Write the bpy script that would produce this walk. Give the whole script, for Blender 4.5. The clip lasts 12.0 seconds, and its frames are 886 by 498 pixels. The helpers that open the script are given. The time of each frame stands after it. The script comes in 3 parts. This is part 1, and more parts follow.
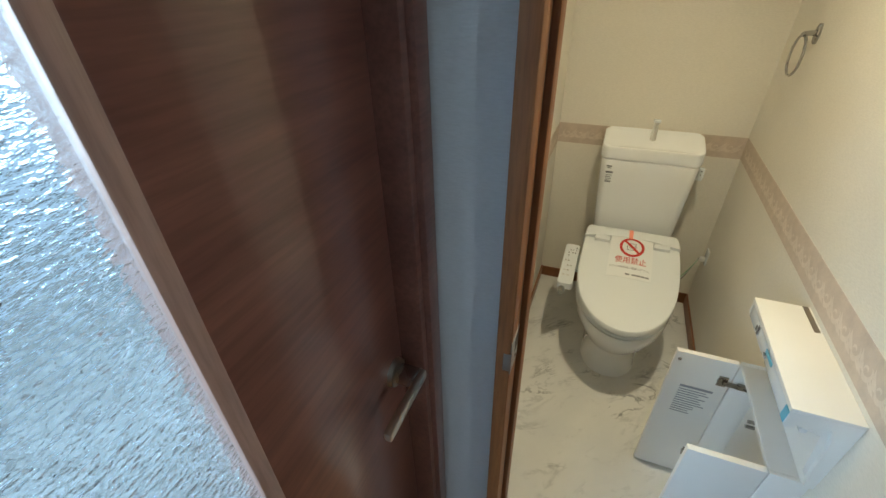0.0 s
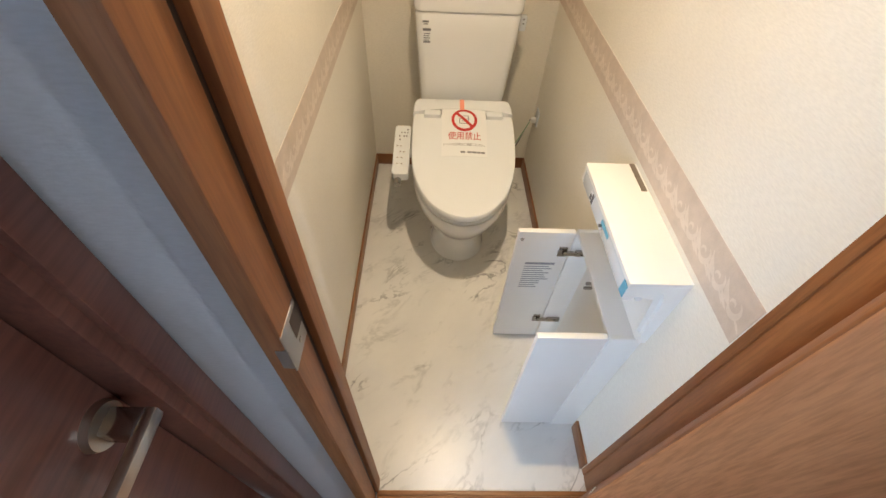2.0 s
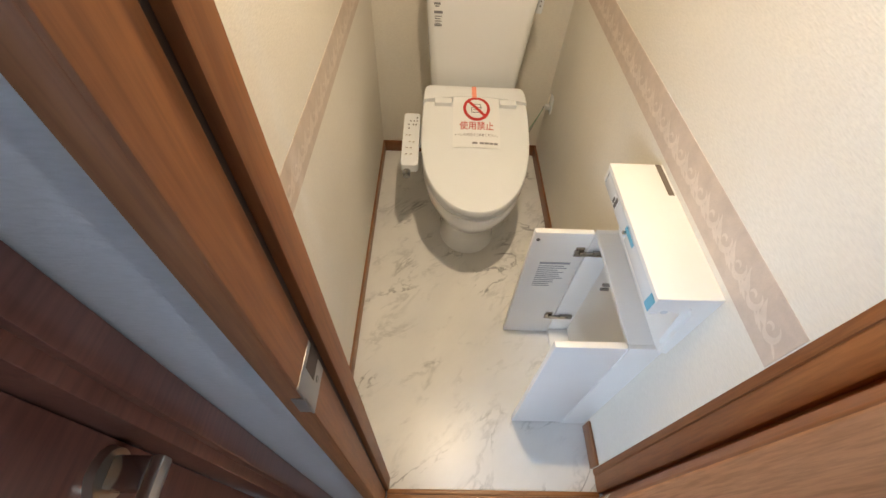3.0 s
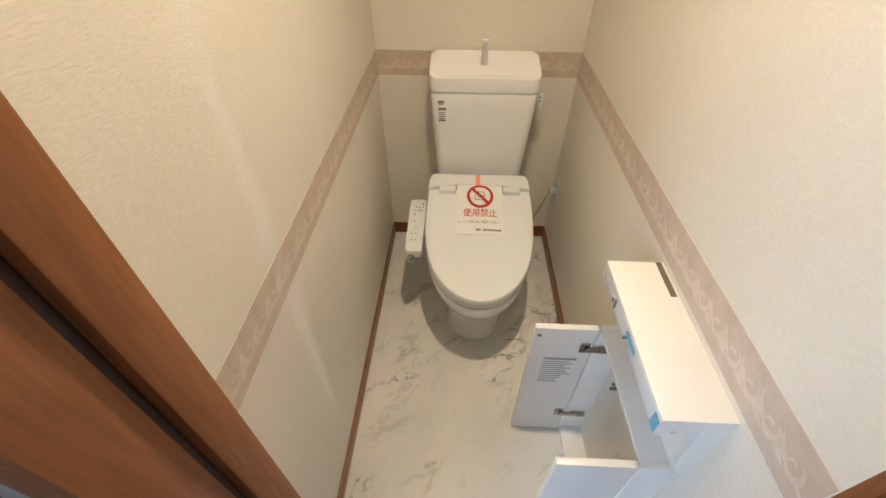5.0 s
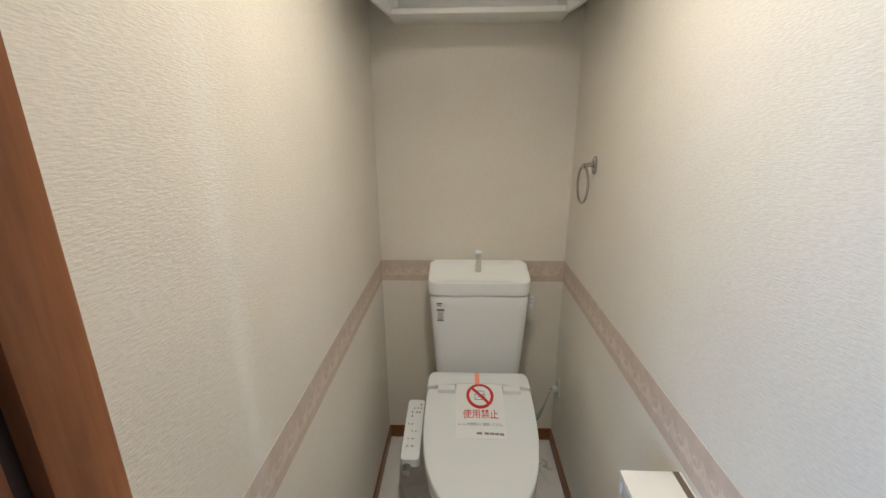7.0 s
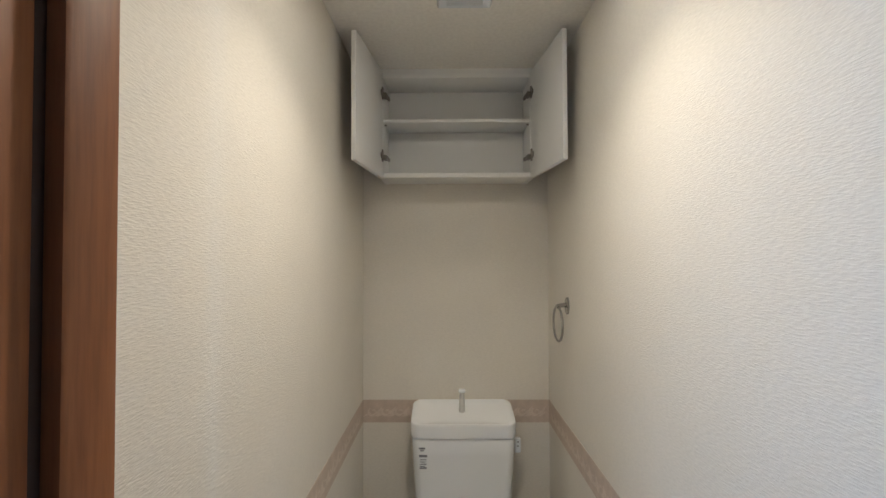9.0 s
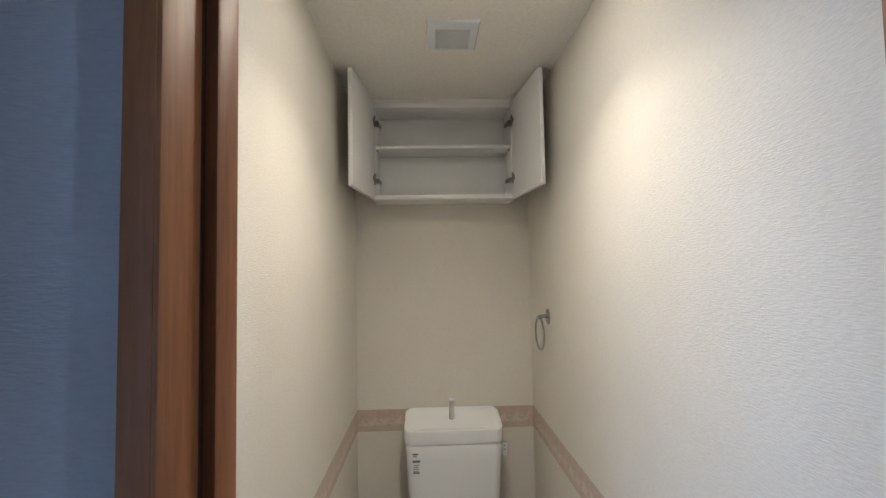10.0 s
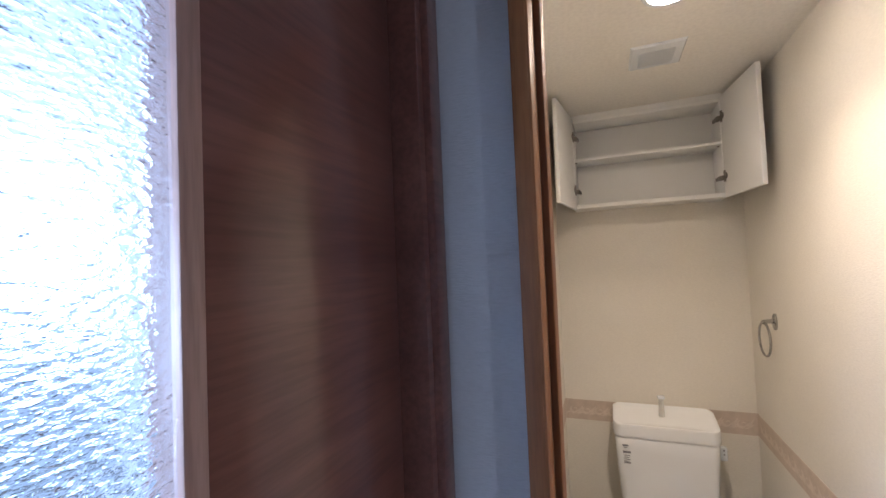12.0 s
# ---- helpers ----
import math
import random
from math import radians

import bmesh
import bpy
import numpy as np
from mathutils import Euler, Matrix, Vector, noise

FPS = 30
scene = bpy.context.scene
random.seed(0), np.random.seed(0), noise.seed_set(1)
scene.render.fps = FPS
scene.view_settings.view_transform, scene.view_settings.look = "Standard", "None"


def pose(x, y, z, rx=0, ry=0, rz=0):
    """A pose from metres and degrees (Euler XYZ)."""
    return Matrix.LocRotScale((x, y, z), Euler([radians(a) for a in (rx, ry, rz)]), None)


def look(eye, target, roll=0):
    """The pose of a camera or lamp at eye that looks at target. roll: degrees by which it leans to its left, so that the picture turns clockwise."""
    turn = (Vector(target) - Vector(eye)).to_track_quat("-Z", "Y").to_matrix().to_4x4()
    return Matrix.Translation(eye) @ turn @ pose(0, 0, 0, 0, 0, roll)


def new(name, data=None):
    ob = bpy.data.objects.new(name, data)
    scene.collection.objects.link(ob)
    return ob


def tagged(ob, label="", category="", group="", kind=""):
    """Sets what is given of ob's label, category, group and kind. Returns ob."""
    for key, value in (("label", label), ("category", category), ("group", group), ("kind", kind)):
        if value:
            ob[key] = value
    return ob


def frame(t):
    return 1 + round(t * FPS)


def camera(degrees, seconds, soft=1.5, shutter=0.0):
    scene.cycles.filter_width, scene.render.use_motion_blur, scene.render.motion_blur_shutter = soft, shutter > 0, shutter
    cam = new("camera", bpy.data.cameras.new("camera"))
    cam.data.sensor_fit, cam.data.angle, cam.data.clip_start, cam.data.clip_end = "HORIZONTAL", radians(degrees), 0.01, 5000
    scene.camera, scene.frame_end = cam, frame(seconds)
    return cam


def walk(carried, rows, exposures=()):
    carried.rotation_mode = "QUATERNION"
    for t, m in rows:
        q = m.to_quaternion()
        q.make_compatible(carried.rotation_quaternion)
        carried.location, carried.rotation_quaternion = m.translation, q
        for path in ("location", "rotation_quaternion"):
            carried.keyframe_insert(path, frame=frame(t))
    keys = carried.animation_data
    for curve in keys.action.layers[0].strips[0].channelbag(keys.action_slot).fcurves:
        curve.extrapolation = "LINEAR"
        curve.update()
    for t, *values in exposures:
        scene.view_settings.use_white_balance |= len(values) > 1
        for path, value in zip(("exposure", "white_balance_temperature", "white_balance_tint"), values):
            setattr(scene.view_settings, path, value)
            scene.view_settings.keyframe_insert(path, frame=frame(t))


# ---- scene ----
cam = camera(93.7, 12.0)
PATH = [
    (0, (0.231, -2.064, 1.524), (-0.41, -0.528, 0.415), -1.7),
    (0.5, (0.282, -1.978, 1.491), (-0.063, -0.44, 0.26), -1.0),
    (1, (0.312, -1.917, 1.461), (0.159, -0.446, 0.115), 0.0),
    (1.5, (0.325, -1.865, 1.432), (0.31, -0.486, -0.017), 1.7),
    (2, (0.294, -1.798, 1.406), (0.355, -0.5, -0.114), 3.4),
    (2.5, (0.264, -1.755, 1.398), (0.357, -0.517, -0.17), 4.6),
    (3, (0.268, -1.728, 1.411), (0.316, -0.509, -0.174), 3.5),
    (3.2, (0.289, -1.708, 1.417), (0.314, -0.497, -0.174), 2.7),
    (5, (0.331, -1.658, 1.441), (0.266, -0.204, 0.07), 0.0),
    (5.5, (0.335, -1.664, 1.448), (0.262, -0.077, 0.233), -0.2),
    (6, (0.336, -1.665, 1.453), (0.261, 0.05, 0.428), -0.3),
    (6.5, (0.338, -1.673, 1.462), (0.259, 0.157, 0.66), -0.4),
    (7, (0.338, -1.684, 1.469), (0.256, 0.229, 0.891), -0.4),
    (9, (0.351, -1.753, 1.508), (0.336, 0.247, 1.547), -0.2),
    (9.5, (0.346, -1.801, 1.52), (0.389, 0.197, 1.607), -0.5),
    (10, (0.321, -1.871, 1.527), (0.394, 0.126, 1.62), -1.0),
    (10.5, (0.324, -1.953, 1.534), (0.328, 0.045, 1.614), -1.5),
    (11, (0.337, -2.067, 1.533), (0.134, -0.079, 1.595), -1.9),
    (11.5, (0.279, -2.118, 1.562), (-0.213, -0.18, 1.634), -2.1),
    (12, (0.231, -2.125, 1.595), (-0.507, -0.268, 1.663), -2.3),
]

walk(cam, [(t, look(eye, target, roll)) for t, eye, target, roll in PATH],
     exposures=[(0.0, -0.42, 7800, -2), (0.5, -0.25, 7700, 5), (1.0, 0.07, 8350, 11), (2.5, 0.03, 8250, 13), (5.0, -0.2, 8050, 12), (6.5, -0.42, 6500, 9), (7.0, -0.58, 6300, 9), (9.0, -0.86, 6200, 10), (10.5, -0.68, 6150, 11), (12.0, -0.42, 6800, 19)])

# ---- plan, in metres: x across the closet, y = 0 at its back wall, z up ----
W = 0.78            # width of the closet
CEIL = 2.243        # its ceiling
Y_IN, Y_OUT = -1.509, -1.578   # the two faces of the front wall
DX0, DX1 = 0.160, 0.779        # door stops
Y_FR = -1.602       # hall face of jambs and casings
LAMP = (0.405, -0.980)

# ---- world and lights ----
world = bpy.data.worlds.new("world")
scene.world = world
world.use_nodes = True
wt = world.node_tree
sky = wt.nodes.new("ShaderNodeTexSky")
sky.sky_type, sky.sun_disc = "NISHITA", False
sky.sun_elevation, sky.sun_rotation = radians(40), radians(200)
bg = wt.nodes["Background"]
bg.inputs["Strength"].default_value = 0.15
wt.links.new(sky.outputs["Color"], bg.inputs["Color"])


def area(name, m, power, sx, sy, colour, shape="RECTANGLE"):
    d = bpy.data.lights.new(name, "AREA")
    d.shape, d.size, d.size_y, d.energy, d.color = shape, sx, sy, power, colour
    ob = new(name, d)
    ob.matrix_world = m
    return ob


lamp = area("downlight_lamp", look((*LAMP, CEIL - 0.0115), (*LAMP, 0)), 6.4, 0.046, 0.046, (1.0, 0.87, 0.69), "DISK")
lamp.data.spread = radians(112)
area("room_window_light", look((-3.07, -1.2, 1.75), (0, -1.4, 1.1)), 250.0, 2.2, 1.0, (0.47, 0.70, 1.0))
area("room_south_window_light", look((-2.1, -4.07, 1.65), (-1.9, 0, 1.0)), 225.0, 1.6, 1.1, (0.49, 0.69, 1.0))
area("hall_window_light", look((3.38, -3.215, 1.40), (0.0, -3.215, 1.40)), 33.0, 0.090, 1.55, (0.56, 0.75, 1.0))


# ---- materials ----
def material(name, rough=0.5, metal=0.0, colour=(0.8, 0.8, 0.8), spec=0.5, coat=0.0):
    m = bpy.data.materials.new(name)
    m.use_nodes = True
    b = m.node_tree.nodes["Principled BSDF"]
    b.inputs["Base Color"].default_value = (*colour, 1)
    b.inputs["Roughness"].default_value = rough
    b.inputs["Metallic"].default_value = metal
    b.inputs["Specular IOR Level"].default_value = spec
    b.inputs["Coat Weight"].default_value = coat
    return m, m.node_tree, b


def node(nt, kind, **values):
    n = nt.nodes.new(kind)
    for k, v in values.items():
        n.inputs[k.replace("_", " ")].default_value = v
    return n


def coords(nt, scale=(1, 1, 1), rot=(0, 0, 0), kind="Object"):
    c = nt.nodes.new("ShaderNodeTexCoord")
    mp = nt.nodes.new("ShaderNodeMapping")
    mp.inputs["Scale"].default_value = scale
    mp.inputs["Rotation"].default_value = [radians(a) for a in rot]
    nt.links.new(c.outputs[kind], mp.inputs["Vector"])
    return mp.outputs["Vector"]


def noise_tex(nt, vec, scale, detail=4.0, rough=0.55, distort=0.0):
    n = node(nt, "ShaderNodeTexNoise", Scale=scale, Detail=detail, Roughness=rough, Distortion=distort)
    nt.links.new(vec, n.inputs["Vector"])
    return n.outputs["Fac"]


def ramp(nt, fac, stops):
    r = nt.nodes.new("ShaderNodeValToRGB")
    while len(r.color_ramp.elements) < len(stops):
        r.color_ramp.elements.new(0.5)
    for e, (p, c) in zip(r.color_ramp.elements, stops):
        e.position, e.color = p, (*c, 1)
    nt.links.new(fac, r.inputs["Fac"])
    return r.outputs["Color"]


def mix(nt, a, b, fac=0.5, blend="MIX"):
    n = nt.nodes.new("ShaderNodeMix")
    n.data_type, n.blend_type = "RGBA", blend
    for sock, v in ((n.inputs[6], a), (n.inputs[7], b), (n.inputs[0], fac)):
        if isinstance(v, bpy.types.NodeSocket):
            nt.links.new(v, sock)
        else:
            sock.default_value = (*v, 1) if isinstance(v, tuple) else v
    return n.outputs[2]


def bump(nt, b, height, strength, distance):
    n = node(nt, "ShaderNodeBump", Strength=strength, Distance=distance)
    nt.links.new(height, n.inputs["Height"])
    nt.links.new(n.outputs["Normal"], b.inputs["Normal"])


def grey(v):
    return (v, v, v)


def wallpaper(name, tint):
    # embossed vinyl paper: short level ridges, broken up, over a soft mottling
    m, nt, b = material(name, 0.62, 0.0, tint, 0.35)
    ridges = noise_tex(nt, coords(nt, (85, 85, 430)), 1.0, 1.5, 0.5)
    blots = noise_tex(nt, coords(nt), 240, 3.0, 0.6)
    soft = noise_tex(nt, coords(nt), 2.2, 3.0)
    lo = tuple(c * 0.93 for c in tint)
    col = ramp(nt, soft, [(0.3, lo), (0.7, tint)])
    fine = ramp(nt, ridges, [(0.3, grey(0.93)), (0.65, grey(1.0))])
    nt.links.new(mix(nt, col, fine, 1.0, "MULTIPLY"), b.inputs["Base Color"])
    bump(nt, b, mix(nt, ridges, blots, 0.25), 0.6, 0.0015)
    return m


def wood(name, dark, light, rough, axis="z", fine=1.0, coat=0.0):
    # stretched grain, with broad figure and pores
    m, nt, b = material(name, rough, 0.0, light, 0.45, coat)
    sc = {"z": (1, 1, 0.07), "y": (1, 0.07, 1), "x": (0.07, 1, 1)}[axis]
    vec = coords(nt, sc)
    broad = noise_tex(nt, vec, 14 * fine, 5.0, 0.6, 0.6)
    pores = noise_tex(nt, vec, 190 * fine, 3.0, 0.6)
    col = ramp(nt, broad, [(0.28, dark), (0.5, tuple((p + q) / 2 for p, q in zip(dark, light))), (0.72, light)])
    por = ramp(nt, pores, [(0.35, grey(0.78)), (0.6, grey(1.0))])
    nt.links.new(mix(nt, col, por, 1.0, "MULTIPLY"), b.inputs["Base Color"])
    bump(nt, b, pores, 0.12, 0.0008)
    return m


M_WALL = wallpaper("closet_wallpaper", (0.80, 0.765, 0.69))
M_HALL = wallpaper("hall_wallpaper", (0.60, 0.61, 0.63))
M_ROOM = wallpaper("room_wallpaper", (0.70, 0.72, 0.74))
M_CEIL = wallpaper("ceiling_paper", (0.85, 0.83, 0.78))
M_JAMB = wood("frame_wood", (0.235, 0.080, 0.026), (0.36, 0.138, 0.047), 0.52, "z")
M_SILL = wood("sill_wood", (0.30, 0.13, 0.055), (0.42, 0.19, 0.08), 0.35, "x")
M_BASE = wood("baseboard_wood", (0.21, 0.082, 0.033), (0.31, 0.130, 0.056), 0.4, "y")
M_DOOR = wood("door_veneer", (0.57, 0.235, 0.108), (0.67, 0.300, 0.148), 0.24, "z", 1.0)
M_HALLFLOOR = wood("hall_board", (0.26, 0.13, 0.06), (0.38, 0.20, 0.10), 0.35, "x", 0.6)
M_ROOMFLOOR = wood("room_board", (0.115, 0.105, 0.095), (0.17, 0.155, 0.14), 0.12, "x", 0.6)
M_WHITE = material("ceramic_white", 0.06, 0.0, (0.82, 0.85, 0.875), 0.5, 0.4)[0]
M_PLASTIC = material("ivory_plastic", 0.18, 0.0, (0.73, 0.775, 0.815), 0.5)[0]
M_CHROME = material("chrome", 0.06, 1.0, (0.40, 0.40, 0.40))[0]
M_SATIN = material("satin_nickel", 0.33, 1.0, (0.66, 0.61, 0.53))[0]
M_STEEL = material("hinge_steel", 0.18, 1.0, (0.38, 0.36, 0.34))[0]
M_PLATE = material("dull_steel", 0.48, 1.0, (0.38, 0.36, 0.34))[0]
M_HINGE = material("dark_hinge_metal", 0.36, 1.0, (0.24, 0.22, 0.20))[0]
M_PRINT = material("grey_print", 0.5, 0.0, (0.30, 0.32, 0.36))[0]
M_DARK = material("black_gasket", 0.6, 0.0, (0.040, 0.021, 0.014))[0]
M_INK = material("grey_ink", 0.5, 0.0, (0.12, 0.12, 0.13))[0]
M_PAPER = material("white_paper", 0.45, 0.0, (0.735, 0.77, 0.80), 0.3)[0]
M_RED = material("red_print", 0.5, 0.0, (0.50, 0.022, 0.020))[0]
M_PINK = material("pink_tape", 0.45, 0.0, (0.85, 0.30, 0.22))[0]
M_BLUE = material("blue_tape", 0.45, 0.0, (0.10, 0.42, 0.62))[0]
M_CLEAR = material("clear_plastic", 0.05, 0.0, (0.9, 0.9, 0.88))[0]
M_CLEAR.node_tree.nodes["Principled BSDF"].inputs["Transmission Weight"].default_value = 0.45


def laminate(name, tint, rough=0.3):
    m, nt, b = material(name, rough, 0.0, tint, 0.45)
    soft = noise_tex(nt, coords(nt), 5.0, 4.0)
    nt.links.new(ramp(nt, soft, [(0.3, tuple(c * 0.96 for c in tint)), (0.7, tint)]), b.inputs["Base Color"])
    bump(nt, b, noise_tex(nt, coords(nt), 500, 2.0), 0.05, 0.0004)
    return m


M_CAB = laminate("white_laminate", (0.81, 0.82, 0.815), 0.28)
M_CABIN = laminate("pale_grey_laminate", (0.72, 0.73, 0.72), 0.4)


def marble():
    # printed vinyl: thin broken grey veins running aslant over soft clouds
    m, nt, b = material("marble_vinyl", 0.30, 0.0, (0.8, 0.8, 0.8), 0.4)
    turned = nt.nodes.new("ShaderNodeVectorMath")
    turned.operation = "MULTIPLY"
    turned.inputs[1].default_value = (1.0, 2.0, 1.0)
    nt.links.new(coords(nt, (1, 1, 1), (0, 0, -42)), turned.inputs[0])
    vec = turned.outputs[0]

    def veins(scale, width, seed):
        v = nt.nodes.new("ShaderNodeVectorMath")
        v.inputs[1].default_value = (seed, seed * 1.7, 0)
        nt.links.new(vec, v.inputs[0])
        f = noise_tex(nt, v.outputs[0], scale, 5.0, 0.60, 0.6)
        lo, hi = 0.5 - width, 0.5 + width
        return ramp(nt, f, [(lo, grey(0)), (0.5, grey(1)), (hi, grey(0))])

    gate = ramp(nt, noise_tex(nt, vec, 3.4, 2.0), [(0.50, grey(0)), (0.62, grey(1))])
    gate2 = ramp(nt, noise_tex(nt, vec, 6.5, 3.0, 0.6, 0.3), [(0.49, grey(0)), (0.64, grey(1))])
    sharp = mix(nt, veins(3.6, 0.020, 3.1), gate, 1.0, "MULTIPLY")
    broad = mix(nt, veins(5.2, 0.05, 7.7), gate2, 1.0, "MULTIPLY")
    cloud = ramp(nt, noise_tex(nt, vec, 2.4, 5.0), [(0.3, (0.60, 0.605, 0.605)), (0.65, (0.71, 0.71, 0.70))])
    c1 = mix(nt, cloud, (0.34, 0.35, 0.36), mix(nt, grey(0), broad, 0.50))
    c2 = mix(nt, c1, (0.17, 0.18, 0.19), mix(nt, grey(0), sharp, 0.80))
    nt.links.new(c2, b.inputs["Base Color"])
    bump(nt, b, noise_tex(nt, coords(nt), 320, 2.0), 0.04, 0.0006)
    return m


M_MARBLE = marble()


def band_paper(name, tint):
    m, nt, b = material(name, 0.55, 0.0, tint, 0.35)
    f = noise_tex(nt, coords(nt), 26, 5.0, 0.65)
    nt.links.new(ramp(nt, f, [(0.3, tuple(c * 0.88 for c in tint)), (0.7, tuple(c * 1.06 for c in tint))]), b.inputs["Base Color"])
    bump(nt, b, noise_tex(nt, coords(nt), 260, 3.0), 0.3, 0.001)
    return m


M_BAND = band_paper("border_paper", (0.60, 0.50, 0.425))
M_SCROLL = band_paper("border_scroll", (0.695, 0.60, 0.52))


def pebbled_glass():
    m, nt, b = material("pebbled_glass", 0.05, 0.0, (0.72, 0.84, 0.96))
    b.inputs["Transmission Weight"].default_value = 1.0
    b.inputs["IOR"].default_value = 1.45
    v = node(nt, "ShaderNodeTexVoronoi", Scale=190.0)
    v.feature = "SMOOTH_F1"
    nt.links.new(coords(nt, (1, 0.55, 1.25)), v.inputs["Vector"])
    n = noise_tex(nt, coords(nt, (1, 0.5, 1.3)), 330, 2.0)
    bump(nt, b, mix(nt, v.outputs["Distance"], n, 0.45), 1.0, 0.0026)
    return m


M_GLASS = pebbled_glass()


# ---- building helpers ----
def box(bm, x0, y0, z0, x1, y1, z1, bev=0.0, seg=2):
    """Adds a box, with rounded edges where bev is given."""
    x0, x1 = min(x0, x1), max(x0, x1)
    y0, y1 = min(y0, y1), max(y0, y1)
    z0, z1 = min(z0, z1), max(z0, z1)
    r = bmesh.ops.create_cube(bm, size=1.0)
    for v in r["verts"]:
        v.co = Vector((x0 + (v.co.x + 0.5) * (x1 - x0), y0 + (v.co.y + 0.5) * (y1 - y0), z0 + (v.co.z + 0.5) * (z1 - z0)))
    if bev:
        edges = list({e for v in r["verts"] for e in v.link_edges})
        bmesh.ops.bevel(bm, geom=edges, offset=bev, segments=seg, profile=0.5, affect="EDGES")
    return bm


def boxes(*args, bev=0.0):
    bm = bmesh.new()
    for a in args:
        box(bm, *a, bev=bev)
    return bm


def rod(bm, a, b, r0, r1=None, n=20):
    """Adds a capped round bar from a to b."""
    a, b = Vector(a), Vector(b)
    m = Matrix.Translation((a + b) / 2) @ (b - a).to_track_quat("Z", "Y").to_matrix().to_4x4()
    bmesh.ops.create_cone(bm, cap_ends=True, segments=n, radius1=r0, radius2=r0 if r1 is None else r1, depth=(b - a).length, matrix=m)
    return bm


def tube(bm, pts, r, n=8, closed=False):
    """Adds a round tube along points."""
    pts = [Vector(p) for p in pts]
    rings = []
    for i, p in enumerate(pts):
        q = pts[(i + 1) % len(pts)] if closed or i + 1 < len(pts) else p
        o = pts[i - 1] if closed or i else p
        d = (q - o).normalized()
        u = d.orthogonal().normalized() if not rings else (last - d * last.dot(d)).normalized()
        last = u
        w = d.cross(u)
        rings.append([bm.verts.new(p + r * (math.cos(2 * math.pi * k / n) * u + math.sin(2 * math.pi * k / n) * w)) for k in range(n)])
    pairs = zip(rings, rings[1:] + (rings[:1] if closed else []))
    for s, t in pairs:
        for k in range(n):
            bm.faces.new((s[k], s[(k + 1) % n], t[(k + 1) % n], t[k]))
    if not closed:
        bm.faces.new(rings[0][::-1])
        bm.faces.new(rings[-1])
    return bm


def loft(bm, rings, cap=(True, True)):
    """Adds a skin over rings of points, all of one length."""
    vs = [[bm.verts.new(p) for p in ring] for ring in rings]
    n = len(vs[0])
    for s, t in zip(vs, vs[1:]):
        for k in range(n):
            bm.faces.new((s[k], s[(k + 1) % n], t[(k + 1) % n], t[k]))
    if cap[0]:
        bm.faces.new(vs[0][::-1])
    if cap[1]:
        bm.faces.new(vs[-1])
    return bm


def finish(name, bm, mat, at=(0, 0, 0), smooth=True, angle=35):
    bmesh.ops.recalc_face_normals(bm, faces=bm.faces)
    bmesh.ops.translate(bm, verts=bm.verts, vec=-Vector(at))
    me = bpy.data.meshes.new(name)
    bm.to_mesh(me)
    bm.free()
    me.materials.append(mat)
    if smooth:
        me.shade_smooth()
        me.set_sharp_from_angle(angle=radians(angle))
    return me


def solid(name, bm, mat, label="", category="", kind="", group="", smooth=True):
    """A thing of one mesh, its origin at the middle of its foot."""
    xs = [v.co for v in bm.verts]
    at = Vector((sum(min(c[i] for c in xs) + max(c[i] for c in xs) for i in (0,)) / 2, (min(c.y for c in xs) + max(c.y for c in xs)) / 2, min(c.z for c in xs)))
    ob = new(name, finish(name, bm, mat, at, smooth))
    ob.location = at
    return tagged(ob, label, category, group, kind)


def thing(name, at, label, category, group="", kind=""):
    ob = new(name)
    ob.empty_display_size = 0.05
    ob.location = at
    return tagged(ob, label, category, group, kind)


def origin_of(ob):
    at = Vector(ob.location)
    while ob.parent:
        ob = ob.parent
        at += ob.location
    return at


def part(name, bm, mat, parent, label="", smooth=True):
    """One mesh, given in world places, under a thing or a part."""
    ob = new(name, finish(name, bm, mat, origin_of(parent), smooth))
    ob.parent = parent
    return tagged(ob, label)


def rounded(w, d, r, n=6):
    """A closed rectangle of points with round corners, about the origin."""
    out = []
    for cx, cy, a0 in ((w / 2 - r, d / 2 - r, 0), (-w / 2 + r, d / 2 - r, 90), (-w / 2 + r, -d / 2 + r, 180), (w / 2 - r, -d / 2 + r, 270)):
        for k in range(n + 1):
            a = radians(a0 + 90 * k / n)
            out.append((cx + r * math.cos(a), cy + r * math.sin(a)))
    return out


# ---- large structure ----
T = 0.09   # thickness of the partitions
solid("wall_west", boxes((-T, Y_IN, 0, 0, 0.0, CEIL)), M_WALL, "cream embossed wallpaper wall of the toilet closet", "wall", "structure")
solid("wall_east", boxes((W, -1.484, 0, W + T, 0.0, CEIL)), M_WALL, "cream embossed wallpaper wall beside the paper holder", "wall", "structure")
solid("wall_north", boxes((-T, 0.0, 0, W + T, T, CEIL)), M_WALL, "cream embossed wallpaper wall behind the toilet tank", "wall", "structure")
solid("floor", boxes((-0.02, -1.545, -0.05, W + 0.02, 0.02, 0.0)), M_MARBLE, "white marble-patterned vinyl floor with grey veins", "floor", "structure")

# ceiling with a round hole for the downlight
bm = bmesh.new()
N = 48
HOLE = 0.055
inner = [bm.verts.new((LAMP[0] + HOLE * math.cos(2 * math.pi * k / N), LAMP[1] + HOLE * math.sin(2 * math.pi * k / N), CEIL)) for k in range(N)]


